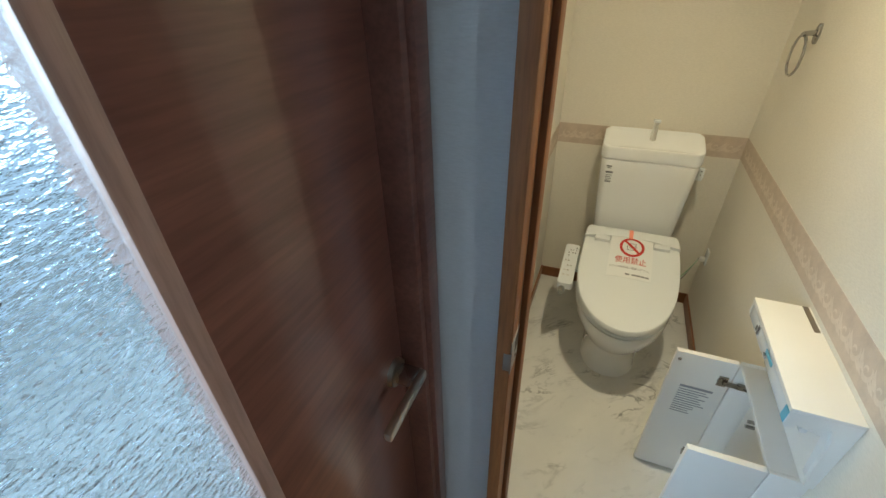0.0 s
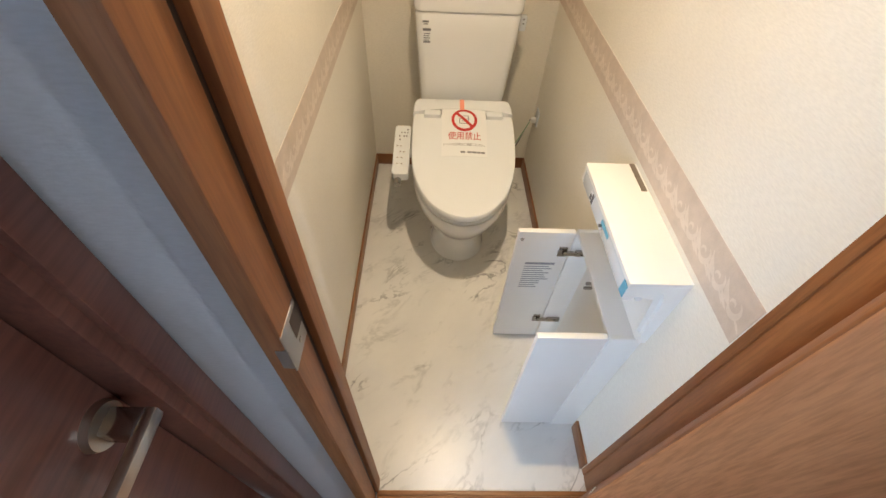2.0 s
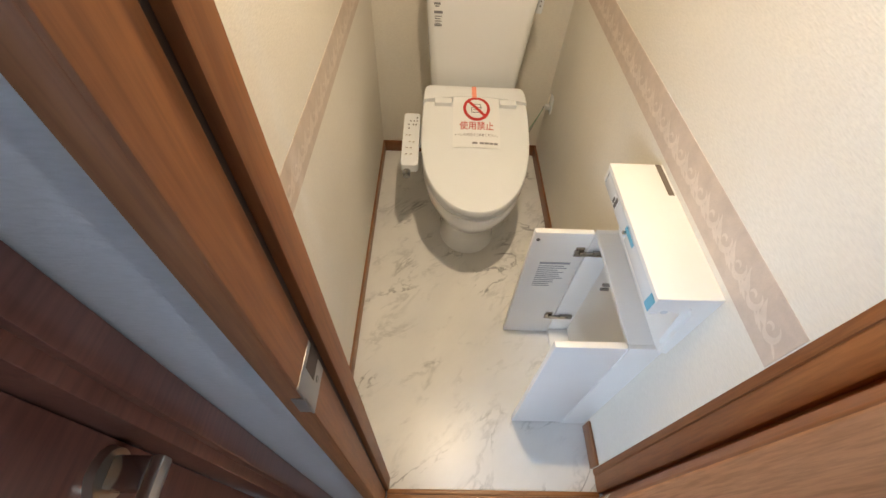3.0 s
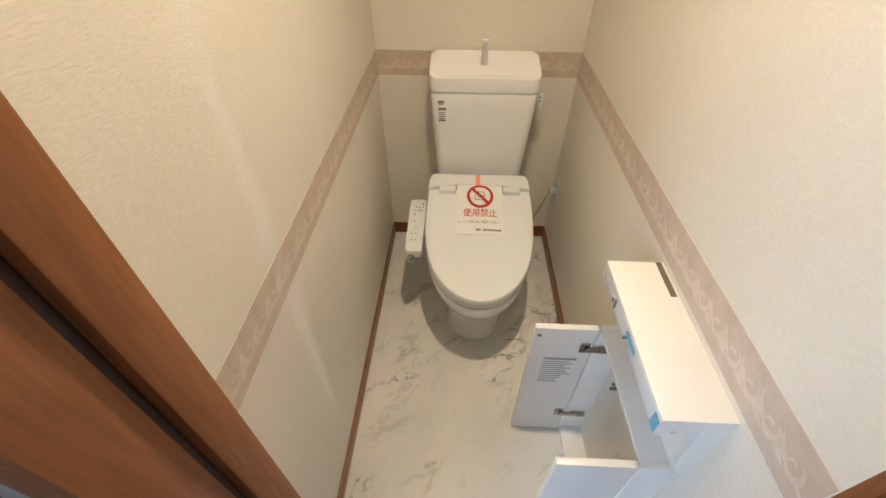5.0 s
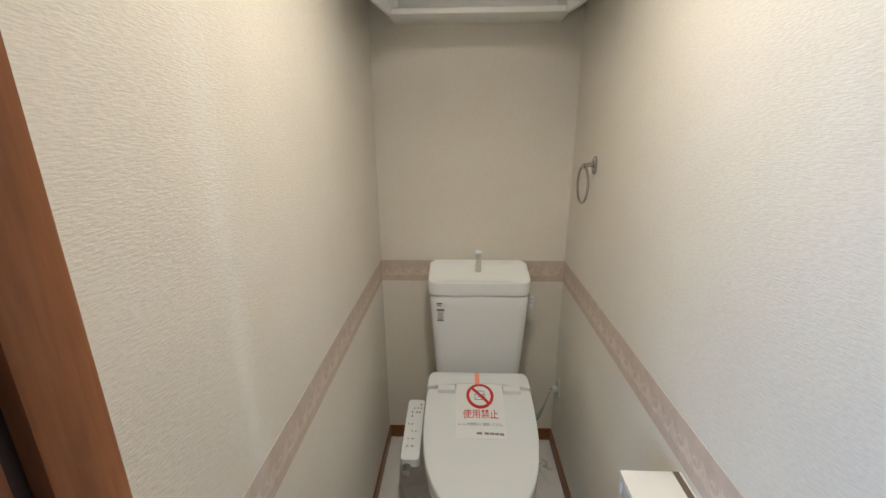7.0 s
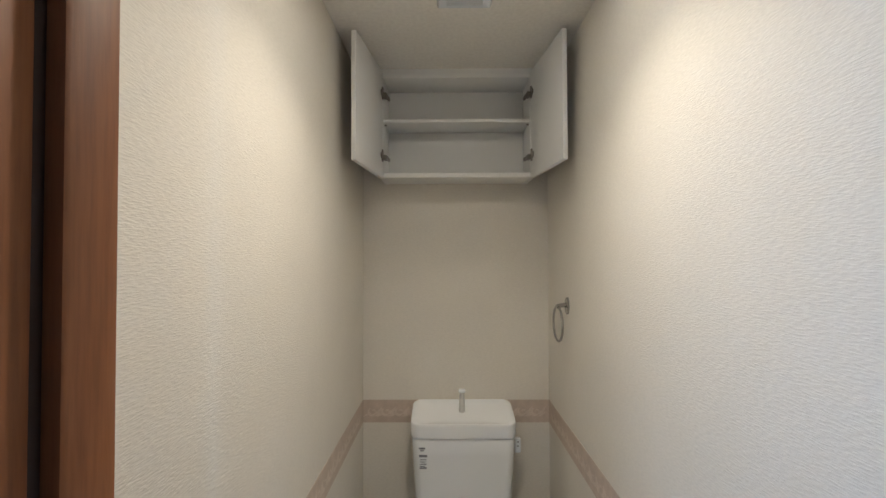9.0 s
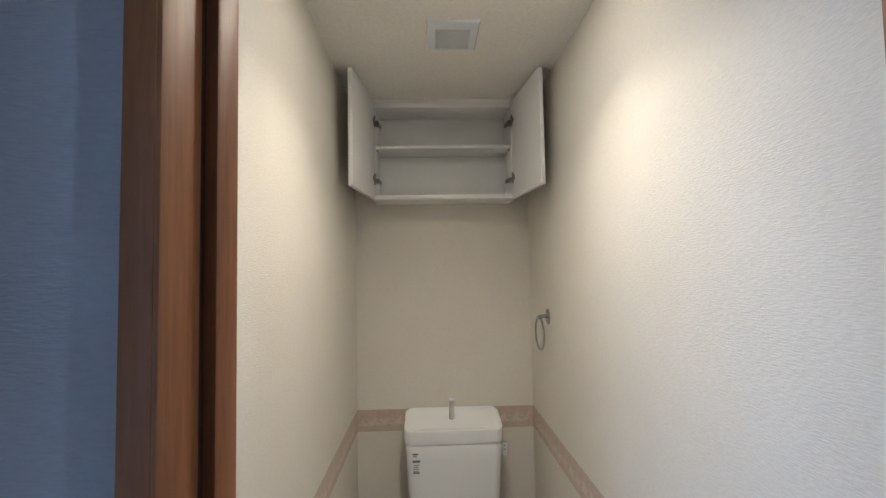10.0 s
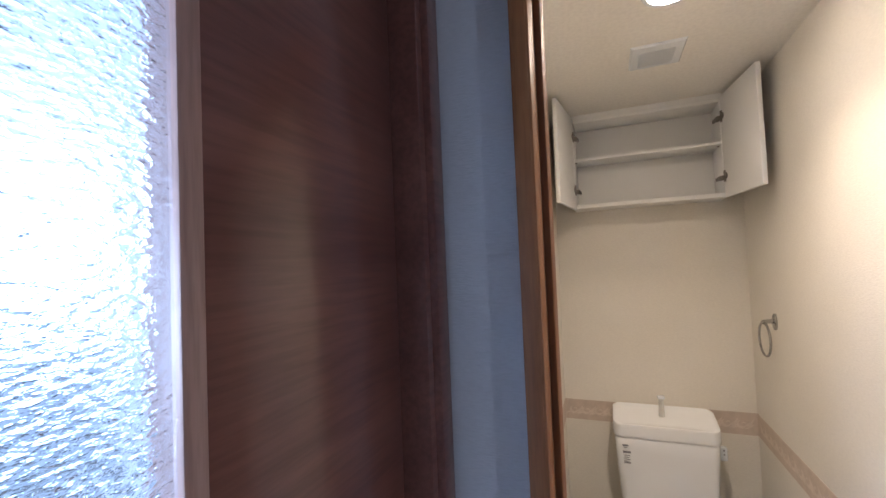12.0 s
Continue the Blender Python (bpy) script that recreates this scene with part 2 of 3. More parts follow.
def on_edge(k):
    a = 2 * math.pi * (k + 0.0) / N
    c, s = math.cos(a), math.sin(a)
    xs = (W + T - LAMP[0]) / c if c > 1e-6 else (-T - LAMP[0]) / c if c < -1e-6 else 1e9
    ys = (T - LAMP[1]) / s if s > 1e-6 else (Y_OUT + 0.02 - LAMP[1]) / s if s < -1e-6 else 1e9
    q = min(xs, ys)
    return (LAMP[0] + q * c, LAMP[1] + q * s, CEIL)


outer = [bm.verts.new(on_edge(k)) for k in range(N)]
for k in range(N):
    bm.faces.new((inner[k], inner[(k + 1) % N], outer[(k + 1) % N], outer[k]))
geo = bmesh.ops.extrude_face_region(bm, geom=bm.faces[:])["geom"]
bmesh.ops.translate(bm, verts=[g for g in geo if isinstance(g, bmesh.types.BMVert)], vec=(0, 0, 0.08))
solid("ceiling", bm, M_CEIL, "off-white papered ceiling of the toilet closet", "ceiling", "structure", smooth=False)

# front wall about the doorway, hall side papered
HALL_H = 2.40
bm = boxes((-T - 0.6, Y_OUT, 0, 0.136, Y_IN - 0.003, HALL_H), (0.800, Y_OUT, 0, 3.5, -1.487, HALL_H), (0.136, Y_OUT, 2.042, 0.800, Y_IN - 0.003, HALL_H))
solid("wall_south", bm, M_HALL, "pale papered hall wall with the closet doorway", "wall", "structure")
solid("hall_wall_back", boxes((-0.1, -3.8, 0, 3.5, -3.7, HALL_H)), M_HALL, "pale papered wall along the hall", "wall", "structure")
solid("hall_ceiling", boxes((-3.3, -4.2, HALL_H, 3.6, Y_OUT + 0.06, HALL_H + 0.08), (-3.3, Y_OUT + 0.06, HALL_H, -0.2, 1.3, HALL_H + 0.08)), M_HALL, "off-white ceiling of the hall and room", "ceiling", "structure")
# end of the hall with a window opening
bm = boxes((3.4, -3.7, 0, 3.5, Y_OUT, 0.6), (3.4, -3.7, 2.2, 3.5, Y_OUT, HALL_H), (3.4, -3.7, 0.6, 3.5, -3.265, 2.2), (3.4, -3.165, 0.6, 3.5, Y_OUT, 2.2))
solid("hall_wall_end", bm, M_HALL, "pale wall with a narrow tall window slot", "wall", "structure")
# wall of the glazed door, west side of the hall
HX = 0.006
bm = boxes((-0.10, -1.579, 2.03, HX, -2.45, HALL_H), (-0.10, -2.47, 0, HX, -3.7, HALL_H))
solid("hall_wall_west", bm, M_HALL, "pale papered wall about the glazed door", "wall", "structure")
# the room beyond the glazed door
bm = boxes((-3.2, -4.1, 0, -3.1, -2.3, HALL_H), (-3.2, -0.1, 0, -3.1, 1.2, HALL_H), (-3.2, -2.3, 2.27, -3.1, -0.1, HALL_H), (-3.2, -2.3, 0, -3.1, -0.1, 1.23),
           (-3.2, 1.1, 0, -0.2, 1.2, HALL_H), (-3.2, -4.2, 0, -2.92, -4.1, HALL_H), (-1.28, -4.2, 0, -0.1, -4.1, HALL_H), (-2.92, -4.2, 0, -1.28, -4.1, 1.08), (-2.92, -4.2, 2.22, -1.28, -4.1, HALL_H), (-0.2, Y_IN, 0, -T, 1.2, HALL_H), (-0.10, -4.1, 0, 0.0, -3.8, HALL_H))
solid("room_walls", bm, M_ROOM, "plain pale walls of the bright room beyond", "wall", "structure")
solid("room_floor", boxes((-3.2, -4.2, -0.06, -0.065, 1.2, -0.012)), M_ROOMFLOOR, "pale glossy board floor of the bright room", "floor", "structure")
solid("ground", boxes((-60, -60, -0.6, 60, 60, -0.5)), M_HALL, "pale ground outside", "ground", "structure")

# hall floor boards, laid along x
hall_floor = solid("hall_floor", boxes((-0.065, -3.75, -0.06, 3.5, -1.58, -0.016)), M_DARK, "brown wooden board floor of the hall", "floor", "structure")

# baseboards
bm = bmesh.new()
box(bm, 0, -1.503, 0, 0.008, -0.008, 0.062, bev=0.0015)
solid("baseboard", bm, M_BASE, "narrow brown wooden baseboard along the wall", "baseboard", "structure")
solid("baseboard", box(bmesh.new(), W - 0.008, -1.481, 0, W, -1.356, 0.062, bev=0.0015), M_BASE, "narrow brown wooden baseboard by the cabinet", "baseboard", "structure")
solid("baseboard", box(bmesh.new(), W - 0.008, -1.000, 0, W, -0.008, 0.062, bev=0.0015), M_BASE, "narrow brown wooden baseboard along the wall", "baseboard", "structure")
solid("baseboard", box(bmesh.new(), 0, -0.008, 0, W, 0, 0.062, bev=0.0015), M_BASE, "narrow brown wooden baseboard behind the toilet", "baseboard", "structure")

# border of wallpaper with a scroll pattern
BB, BT = 0.8165, 0.9105


def ribbon(bm, pts, widths, place, out=0.00125):
    """A flat tapered stroke; place turns (along, up, out) into a world point."""
    left, right = [], []
    for i, (a, u) in enumerate(pts):
        a0, u0 = pts[max(i - 1, 0)]
        a1, u1 = pts[min(i + 1, len(pts) - 1)]
        d = Vector((a1 - a0, u1 - u0)).normalized()
        n = Vector((-d.y, d.x)) * widths[i] / 2
        left.append(bm.verts.new(place(a + n.x, u + n.y, out)))
        right.append(bm.verts.new(place(a - n.x, u - n.y, out)))
    for i in range(len(pts) - 1):
        bm.faces.new((left[i], left[i + 1], right[i + 1], right[i]))


def scroll(bm, at, put):
    """One curl with its leaf, about 5 cm long."""
    a = 0.0

    def place(q, u, o):
        return put(at + q, u, o)

    # an open crescent, the small curl within it, and a leaf that sweeps up from its foot
    arc = [(a + 0.022 + 0.0150 * math.cos(radians(105 + 235 * k / 16)), 0.046 + 0.0155 * math.sin(radians(105 + 235 * k / 16))) for k in range(17)]
    ribbon(bm, arc, [0.0012 + 0.0105 * math.sin(math.pi * (k / 16) ** 1.3) for k in range(17)], place)
    curl = [(a + 0.029 + 0.0065 * math.cos(radians(330 + 210 * k / 10)), 0.046 + 0.0065 * math.sin(radians(330 + 210 * k / 10))) for k in range(11)]
    ribbon(bm, curl, [0.0010 + 0.0050 * math.sin(math.pi * k / 10) for k in range(11)], place, 0.00140)
    leaf = [(a + 0.036 + 0.030 * q, 0.036 + 0.032 * q ** 0.8 - 0.008 * math.sin(math.pi * q)) for q in [k / 12 for k in range(13)]]
    ribbon(bm, leaf, [0.0010 + 0.0120 * math.sin(math.pi * q ** 0.7) for q in [k / 12 for k in range(13)]], place, 0.00150)
    vein = [(a + 0.030 + 0.036 * q, 0.026 + 0.020 * q ** 1.6) for q in [k / 10 for k in range(11)]]
    ribbon(bm, vein, [0.0010 + 0.0060 * math.sin(math.pi * q) for q in [k / 10 for k in range(11)]], place, 0.00160)
    stem = [(a - 0.014 + 0.026 * q, 0.024 + 0.010 * math.sin(math.pi * 0.5 * q)) for q in [k / 8 for k in range(9)]]
    ribbon(bm, stem, [0.0010 + 0.0044 * math.sin(math.pi * q) for q in [k / 8 for k in range(9)]], place, 0.00170)


def border(name, x0, y0, x1, y1, length, place, label):
    b = solid(name, boxes((x0, y0, BB, x1, y1, BT)), M_BAND, label, "wallpaper border", "structure")
    bm = bmesh.new()
    k = 0
    while 0.016 + 0.057 * k + 0.062 < length:
        scroll(bm, 0.016 + 0.057 * k, place)
        k += 1
    tagged(part("scroll_pattern", bm, M_SCROLL, b, "pale leaf scroll print", smooth=False), kind="stuff")


border("border_west", 0.0, Y_IN + 0.002, 0.001, -0.001, 1.50, lambda a, u, o: (o, Y_IN + a, BB + u), "beige paper border with pale leaf scrolls on the wall")
border("border_east", W - 0.001, -1.480, W, -0.001, 1.476, lambda a, u, o: (W - o, -1.480 + a, BB + u), "beige paper border with pale leaf scrolls above the holder")
border("border_north", 0.0, -0.001, W, 0.0, W, lambda a, u, o: (a, -o, BB + u), "beige paper border with pale leaf scrolls behind the tank")

# doorway: jambs with stop, gasket and rabbet, head and sill
REB = 0.009   # depth of the rabbet
DOOR_H = 2.0
frame_set = thing("door_frame", (0.46, -1.55, 0), "reddish-brown wooden door frame with a black gasket", "door frame", kind="structure")


def jamb(s, x, y_in, name):
    # s: +1 for the stop's face looking to +x
    bm = bmesh.new()
    if s > 0:
        box(bm, x - s * 0.025, y_in, 0, x, -1.5475, DOOR_H + 0.03, bev=0.0035)
    else:
        box(bm, x - s * 0.025, y_in, 0, x, -1.4995, DOOR_H + 0.03, bev=0.0022)
        box(bm, x - s * 0.025, -1.4985, 0, x - s * 0.004, -1.5035, DOOR_H + 0.03)
        box(bm, x - s * 0.025, -1.5022, 0, x - s * 0.0008, -1.5475, DOOR_H + 0.03, bev=0.0022)
    box(bm, x - s * 0.020, -1.5535, 0, x - s * REB, Y_FR, DOOR_H + 0.03, bev=0.002)
    box(bm, x - s * 0.025, -1.556, 0, x - s * 0.016, -1.546, DOOR_H + 0.03)
    part(name, bm, M_JAMB, frame_set)
    if s > 0:
        part("gasket", boxes((x - s * 0.016, -1.5538, 0.004, x - s * 0.0098, -1.5474, DOOR_H)), M_DARK, frame_set, "black rubber gasket")


jamb(1, DX0, Y_IN - 0.002, "jamb")
jamb(-1, DX1, -1.482, "jamb")
part("casing", box(bmesh.new(), 0.126, Y_FR - 0.001, 0, DX0 - REB - 0.003, Y_OUT + 0.0015, 2.05, bev=0.002), M_JAMB, frame_set)
part("casing", box(bmesh.new(), DX1 + REB + 0.012, Y_FR - 0.001, 0, DX1 + 0.045, Y_OUT + 0.02, 2.05, bev=0.002), M_JAMB, frame_set)
part("head", boxes((DX0, Y_IN - 0.002, DOOR_H, DX1, -1.5475, DOOR_H + 0.03), (DX0 - REB, -1.5535, DOOR_H + REB, DX1 + REB, Y_FR, DOOR_H + 0.04), bev=0.002), M_JAMB, frame_set)
bm = bmesh.new()
box(bm, DX0 - 0.006, -1.543, -0.02, DX1 + 0.006, -1.556, 0.004, bev=0.002)
box(bm, DX0 - 0.006, -1.5565, -0.02, DX1 + 0.006, Y_FR - 0.006, 0.001, bev=0.002)
part("sill", bm, M_SILL, frame_set, "lighter wooden sill with a groove")
# strike plate on the west jamb
strike = part("strike_plate", boxes((DX0 - REB - 0.001, Y_FR - 0.0015, 0.966, DX0 - REB + 0.0009, -1.5560, 1.038), (DX0 - REB - 0.012, Y_FR - 0.0025, 0.974, DX0 - REB + 0.0009, Y_FR + 0.001, 1.012), bev=0.0004), M_PLATE, frame_set, "satin metal strike plate")
part("latch_hole", boxes((DX0 - REB + 0.0006, -1.5800, 0.996, DX0 - REB + 0.0013, -1.5570, 1.030)), M_DARK, strike)
part("screw", rod(bmesh.new(), (DX0 - REB + 0.0006, -1.574, 0.984), (DX0 - REB + 0.0018, -1.574, 0.984), 0.0035), M_STEEL, strike)

# closet door, swung wide open into the hall; a slit of light is left at its hinges
SWING = Matrix.Translation((0.691, -1.601, 0)) @ Matrix.Rotation(radians(-48.3), 4, "Z")   # x along the leaf, y through it


def swung(bm):
    bm.transform(SWING)
    return bm


bm = bmesh.new()
prof = rounded(0.62, 0.034, 0.006, 5)
loft(bm, [[(0.31 + px, 0.017 + py, z) for px, py in prof] for z in (0.012, 1.998)])
door = solid("door_1", swung(bm), M_DOOR, "reddish-brown veneered closet door, wide open into the hall", "door", "structure")
part("edge_band", swung(box(bmesh.new(), -0.0012, 0.0012, 0.012, 0.010, 0.0328, 1.998, bev=0.0050, seg=4)), M_JAMB, door, "rounded wooden lipping")
hinge = part("hinge", swung(box(bmesh.new(), -0.0024, 0.006, 0.262, 0.004, 0.024, 0.286, bev=0.0006)), M_SATIN, door, "small satin metal hinge")
part("hinge_slot", swung(boxes((-0.0030, 0.009, 0.2732, -0.0020, 0.021, 0.2748))), M_DARK, hinge)

# glazed door in the hall's west wall, with its casing
GX = -0.033
M_DARKDOOR = wood("dark_veneer", (0.145, 0.055, 0.043), (0.240, 0.100, 0.074), 0.28, "y", 0.7, 0.25)
gframe = thing("door_frame", (-0.01, -2.03, 0), "dark reddish-brown casing of the glazed door", "door frame", kind="structure")
part("casing", box(bmesh.new(), -0.02, -1.579, 0, 0.019, -1.615, 2.05, bev=0.003), M_DARKDOOR, gframe)
part("casing", box(bmesh.new(), -0.02, -2.447, 0, 0.021, -2.472, 2.05, bev=0.003), M_DARKDOOR, gframe)
part("jamb", box(bmesh.new(), -0.10, -1.582, 0, 0.008, -1.630, 2.03, bev=0.002), M_DARKDOOR, gframe)
part("jamb", box(bmesh.new(), -0.10, -2.440, 0, 0.010, -2.472, 2.03, bev=0.002), M_DARKDOOR, gframe)
part("head", box(bmesh.new(), -0.10, -1.630, 2.0, 0.014, -2.440, 2.03, bev=0.002), M_DARKDOOR, gframe)
# bead wood made paler: the bright pane's veiling glare is put into its colour
M_BEAD = wood("glare_paled_bead_wood", (0.34, 0.20, 0.165), (0.44, 0.275, 0.235), 0.35, "z")
GY0, GY1, GZ0, GZ1 = -2.250, -1.935, 0.22, 1.86
gd = thing("door_2", (GX - 0.018, -2.035, 0), "closed dark wooden door with a pebbled glass pane", "door", kind="structure")
part("stile", box(bmesh.new(), GX - 0.036, -1.6315, 0.008, GX, -1.916, 1.998, bev=0.0015), M_DARKDOOR, gd)
part("stile", box(bmesh.new(), GX - 0.036, GY0 - 0.019, 0.008, GX, -2.438, 1.998, bev=0.0015), M_DARKDOOR, gd)
part("rail", box(bmesh.new(), GX - 0.036, -1.916, 0.008, GX, GY0 - 0.019, GZ0 - 0.019, bev=0.0015), M_DARKDOOR, gd)
part("rail", box(bmesh.new(), GX - 0.036, -1.916, GZ1 + 0.019, GX, GY0 - 0.019, 1.998, bev=0.0015), M_DARKDOOR, gd)
for a in ((-1.916, -1.935, GZ0 - 0.019, GZ1 + 0.019), (GY0, GY0 - 0.019, GZ0 - 0.019, GZ1 + 0.019), (GY1, GY0, GZ0 - 0.019, GZ0), (GY1, GY0, GZ1, GZ1 + 0.019)):
    part("bead", box(bmesh.new(), GX - 0.034, a[0], a[2], GX + 0.002, a[1], a[3], bev=0.002), M_BEAD, gd, "slim wooden glazing bead")
pane = part("pane", boxes((GX - 0.010, GY0 - 0.004, GZ0 - 0.004, GX - 0.004, GY1 + 0.004, GZ1 + 0.004)), M_GLASS, gd, "pebbled obscure glass pane", smooth=False)
pane.visible_shadow = False
# lever handle
HY, HZ = -1.662, 0.962
lever = part("lever_handle", box(bmesh.new(), 0.006, HY + 0.018, HZ - 0.011, 0.020, HY - 0.112, HZ + 0.008, bev=0.004), M_SATIN, gd, "satin nickel lever handle")
part("rosette", rod(bmesh.new(), (GX, HY, HZ), (GX + 0.008, HY, HZ), 0.026, 0.024, 32), M_SATIN, lever)
bm = bmesh.new()
box(bm, GX + 0.006, HY - 0.013, HZ - 0.014, 0.010, HY + 0.017, HZ + 0.010, bev=0.004)
part("neck", bm, M_STEEL, lever)


M_FAINT = material("faint_grey_print", 0.5, 0.0, (0.20, 0.21, 0.24))[0]
# ---- downlight and vent in the ceiling ----
M_GLOW = bpy.data.materials.new("lamp_glow")
M_GLOW.use_nodes = True
g = M_GLOW.node_tree.nodes["Principled BSDF"]
g.inputs["Base Color"].default_value = (0.9, 0.88, 0.82, 1)
g.inputs["Emission Color"].default_value = (1.0, 0.88, 0.72, 1)
g.inputs["Emission Strength"].default_value = 500.0
dl = thing("downlight", (*LAMP, CEIL - 0.004), "small round white recessed downlight, switched on", "ceiling light")


def ring_xy(r, z, n=40):
    return [(LAMP[0] + r * math.cos(2 * math.pi * k / n), LAMP[1] + r * math.sin(2 * math.pi * k / n), z) for k in range(n)]


part("trim", loft(bmesh.new(), [ring_xy(0.053, CEIL + 0.002), ring_xy(0.0535, CEIL - 0.0035), ring_xy(0.064, CEIL - 0.0035), ring_xy(0.066, CEIL - 0.0002)], (False, False)), M_PLASTIC, dl, "white trim ring")
part("reflector", loft(bmesh.new(), [ring_xy(0.0532, CEIL - 0.002), ring_xy(0.050, CEIL + 0.012), ring_xy(0.036, CEIL + 0.040), ring_xy(0.030, CEIL + 0.046)], (False, False)), M_PLASTIC, dl)
part("lamp_bulb", loft(bmesh.new(), [ring_xy(0.020, CEIL + 0.048), ring_xy(0.0225, CEIL + 0.030)] + [ring_xy(0.0225 * math.cos(radians(a)), CEIL + 0.0125 - 0.0225 * math.sin(radians(a))) for a in (0, 20, 40, 60, 78)]), M_GLOW, dl, "glowing warm white bulb")

VX0, VX1, VY0, VY1 = 0.326, 0.486, -0.713, -0.546
vent = thing("ceiling_vent", ((VX0 + VX1) / 2, (VY0 + VY1) / 2, CEIL - 0.012), "square white plastic ceiling vent with fine louvres", "vent")
IX0, IX1, IY0, IY1 = 0.354, 0.459, -0.672, -0.562
bm = bmesh.new()
for a in ((VX0, VY0, IX0, VY1), (IX1, VY0, VX1, VY1), (IX0, VY0, IX1, IY0), (IX0, IY1, IX1, VY1)):
    box(bm, a[0], a[1], CEIL - 0.007, a[2], a[3], CEIL + 0.001)
for v in bm.verts:
    if v.co.z < CEIL - 0.005:
        v.co.x += 0.006 if v.co.x < VX0 + 0.001 else -0.006 if v.co.x > VX1 - 0.001 else 0
        v.co.y += 0.006 if v.co.y < VY0 + 0.001 else -0.006 if v.co.y > VY1 - 0.001 else 0
part("frame", bm, M_PLASTIC, vent, smooth=False)
part("backing", boxes((IX0 - 0.002, IY0 - 0.002, CEIL - 0.0025, IX1 + 0.002, IY1 + 0.002, CEIL - 0.0005)), M_INK, vent, "dark vent opening")
part("catch", box(bmesh.new(), 0.398, VY0 - 0.002, CEIL - 0.007, 0.416, VY0 + 0.005, CEIL - 0.001, bev=0.001), M_PLASTIC, vent)
for k in range(15):
    y = IY0 + (k + 0.5) * (IY1 - IY0) / 15
    part("slat", box(bmesh.new(), IX0, y - 0.0016, CEIL - 0.0068, IX1, y + 0.0016, CEIL - 0.0028), M_PLASTIC, vent, smooth=False)

# ---- wall cabinet over the tank, doors standing open ----
CX0, CX1, CD, CZ0, CZ1 = 0.094, 0.694, 0.150, 1.816, 2.224
wc = thing("wall_cabinet", ((CX0 + CX1) / 2, -CD / 2, CZ0), "white two-door wall cabinet, empty, both doors open", "cabinet")
P = 0.0155
part("side_panel", box(bmesh.new(), CX0, -CD, CZ0, CX0 + P, -0.001, CZ1, bev=0.0008), M_CAB, wc)
part("side_panel", box(bmesh.new(), CX1 - P, -CD, CZ0, CX1, -0.001, CZ1, bev=0.0008), M_CAB, wc)
part("bottom_panel", box(bmesh.new(), CX0 + P, -CD, CZ0 + 0.001, CX1 - P, -0.001, CZ0 + 0.018, bev=0.0008), M_CAB, wc)
part("top_panel", box(bmesh.new(), CX0 + P, -CD, CZ1 - 0.018, CX1 - P, -0.001, CZ1 - 0.001, bev=0.0008), M_CAB, wc)
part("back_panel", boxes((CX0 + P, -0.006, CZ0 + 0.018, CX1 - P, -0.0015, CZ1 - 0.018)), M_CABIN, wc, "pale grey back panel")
part("shelf", box(bmesh.new(), CX0 + P + 0.001, -CD + 0.006, 2.033, CX1 - P - 0.001, -0.007, 2.045, bev=0.0008), M_CAB, wc)
for sx in (CX0 + P, CX1 - P - 0.008):
    part("shelf_pin", rod(bmesh.new(), (sx, -CD + 0.03, 2.030), (sx + 0.008, -CD + 0.03, 2.030), 0.003, n=10), M_STEEL, wc)
solid("filler_strip", box(bmesh.new(), CX0 + 0.004, -CD + 0.004, CZ1 + 0.0005, CX1 - 0.004, -0.001, CEIL + 0.002), M_CAB, "white filler strip between wall cabinet and ceiling", "trim", "structure")


def swing_door(x, y, side, angle, width, z0, z1):
    """A cabinet door hinged at (x, y), swung out towards -y."""
    bm = bmesh.new()
    box(bm, 0, -0.0155, 0, width, 0, z1 - z0, bev=0.001)
    m = Matrix.Translation((x, y, z0)) @ Matrix.Rotation(radians(angle), 4, "Z")
    if side < 0:
        m = m @ Matrix.Diagonal((-1, 1, 1, 1))
    bm.transform(m)
    ob = part("door", bm, M_CAB, wc, "open white laminate door")
    for hz in (0.085, z1 - z0 - 0.085):
        hb = bmesh.new()
        box(hb, 0.006, 0.000, hz - 0.023, 0.018, 0.005, hz + 0.023, bev=0.001)
        rod(hb, (0.020, 0.0, hz), (0.020, 0.004, hz), 0.013, n=16)
        box(hb, -0.016, 0.004, hz - 0.016, 0.016, 0.018, hz + 0.002, bev=0.002)
        box(hb, -0.040, 0.010, hz - 0.014, -0.012, 0.019, hz + 0.000, bev=0.002)
        hb.transform(m)
        part("hinge", hb, M_HINGE, ob, "grey metal cup hinge")
    return ob


# the inner face of an open door looks to the cabinet's middle
swing_door(CX0 + 0.0135, -CD - 0.003, 1, -97.0, 0.310, CZ0 - 0.002, CZ1 + 0.002)
swing_door(CX1 - 0.0135, -CD - 0.003, -1, 96.8, 0.310, CZ0 - 0.002, CZ1 + 0.002)

# ---- towel ring ----
tr = thing("towel_ring", (W - 0.02, -0.285, 1.205), "chrome towel ring on the wall, hanging empty", "towel ring")
bm = bmesh.new()
loft(bm, [[(W - d, -0.285 + s * 0.016 * math.cos(a), 1.335 + s * 0.030 * math.sin(a)) for a in [2 * math.pi * k / 24 for k in range(24)]] for d, s in ((0.0002, 1.0), (0.006, 1.0), (0.009, 0.86))])
part("wall_plate", bm, M_CHROME, tr)
bm = bmesh.new()
rod(bm, (W - 0.008, -0.285, 1.338), (W - 0.040, -0.285, 1.335), 0.0085, 0.007)
rod(bm, (W - 0.036, -0.272, 1.332), (W - 0.036, -0.298, 1.332), 0.007)
part("bracket", bm, M_CHROME, tr)
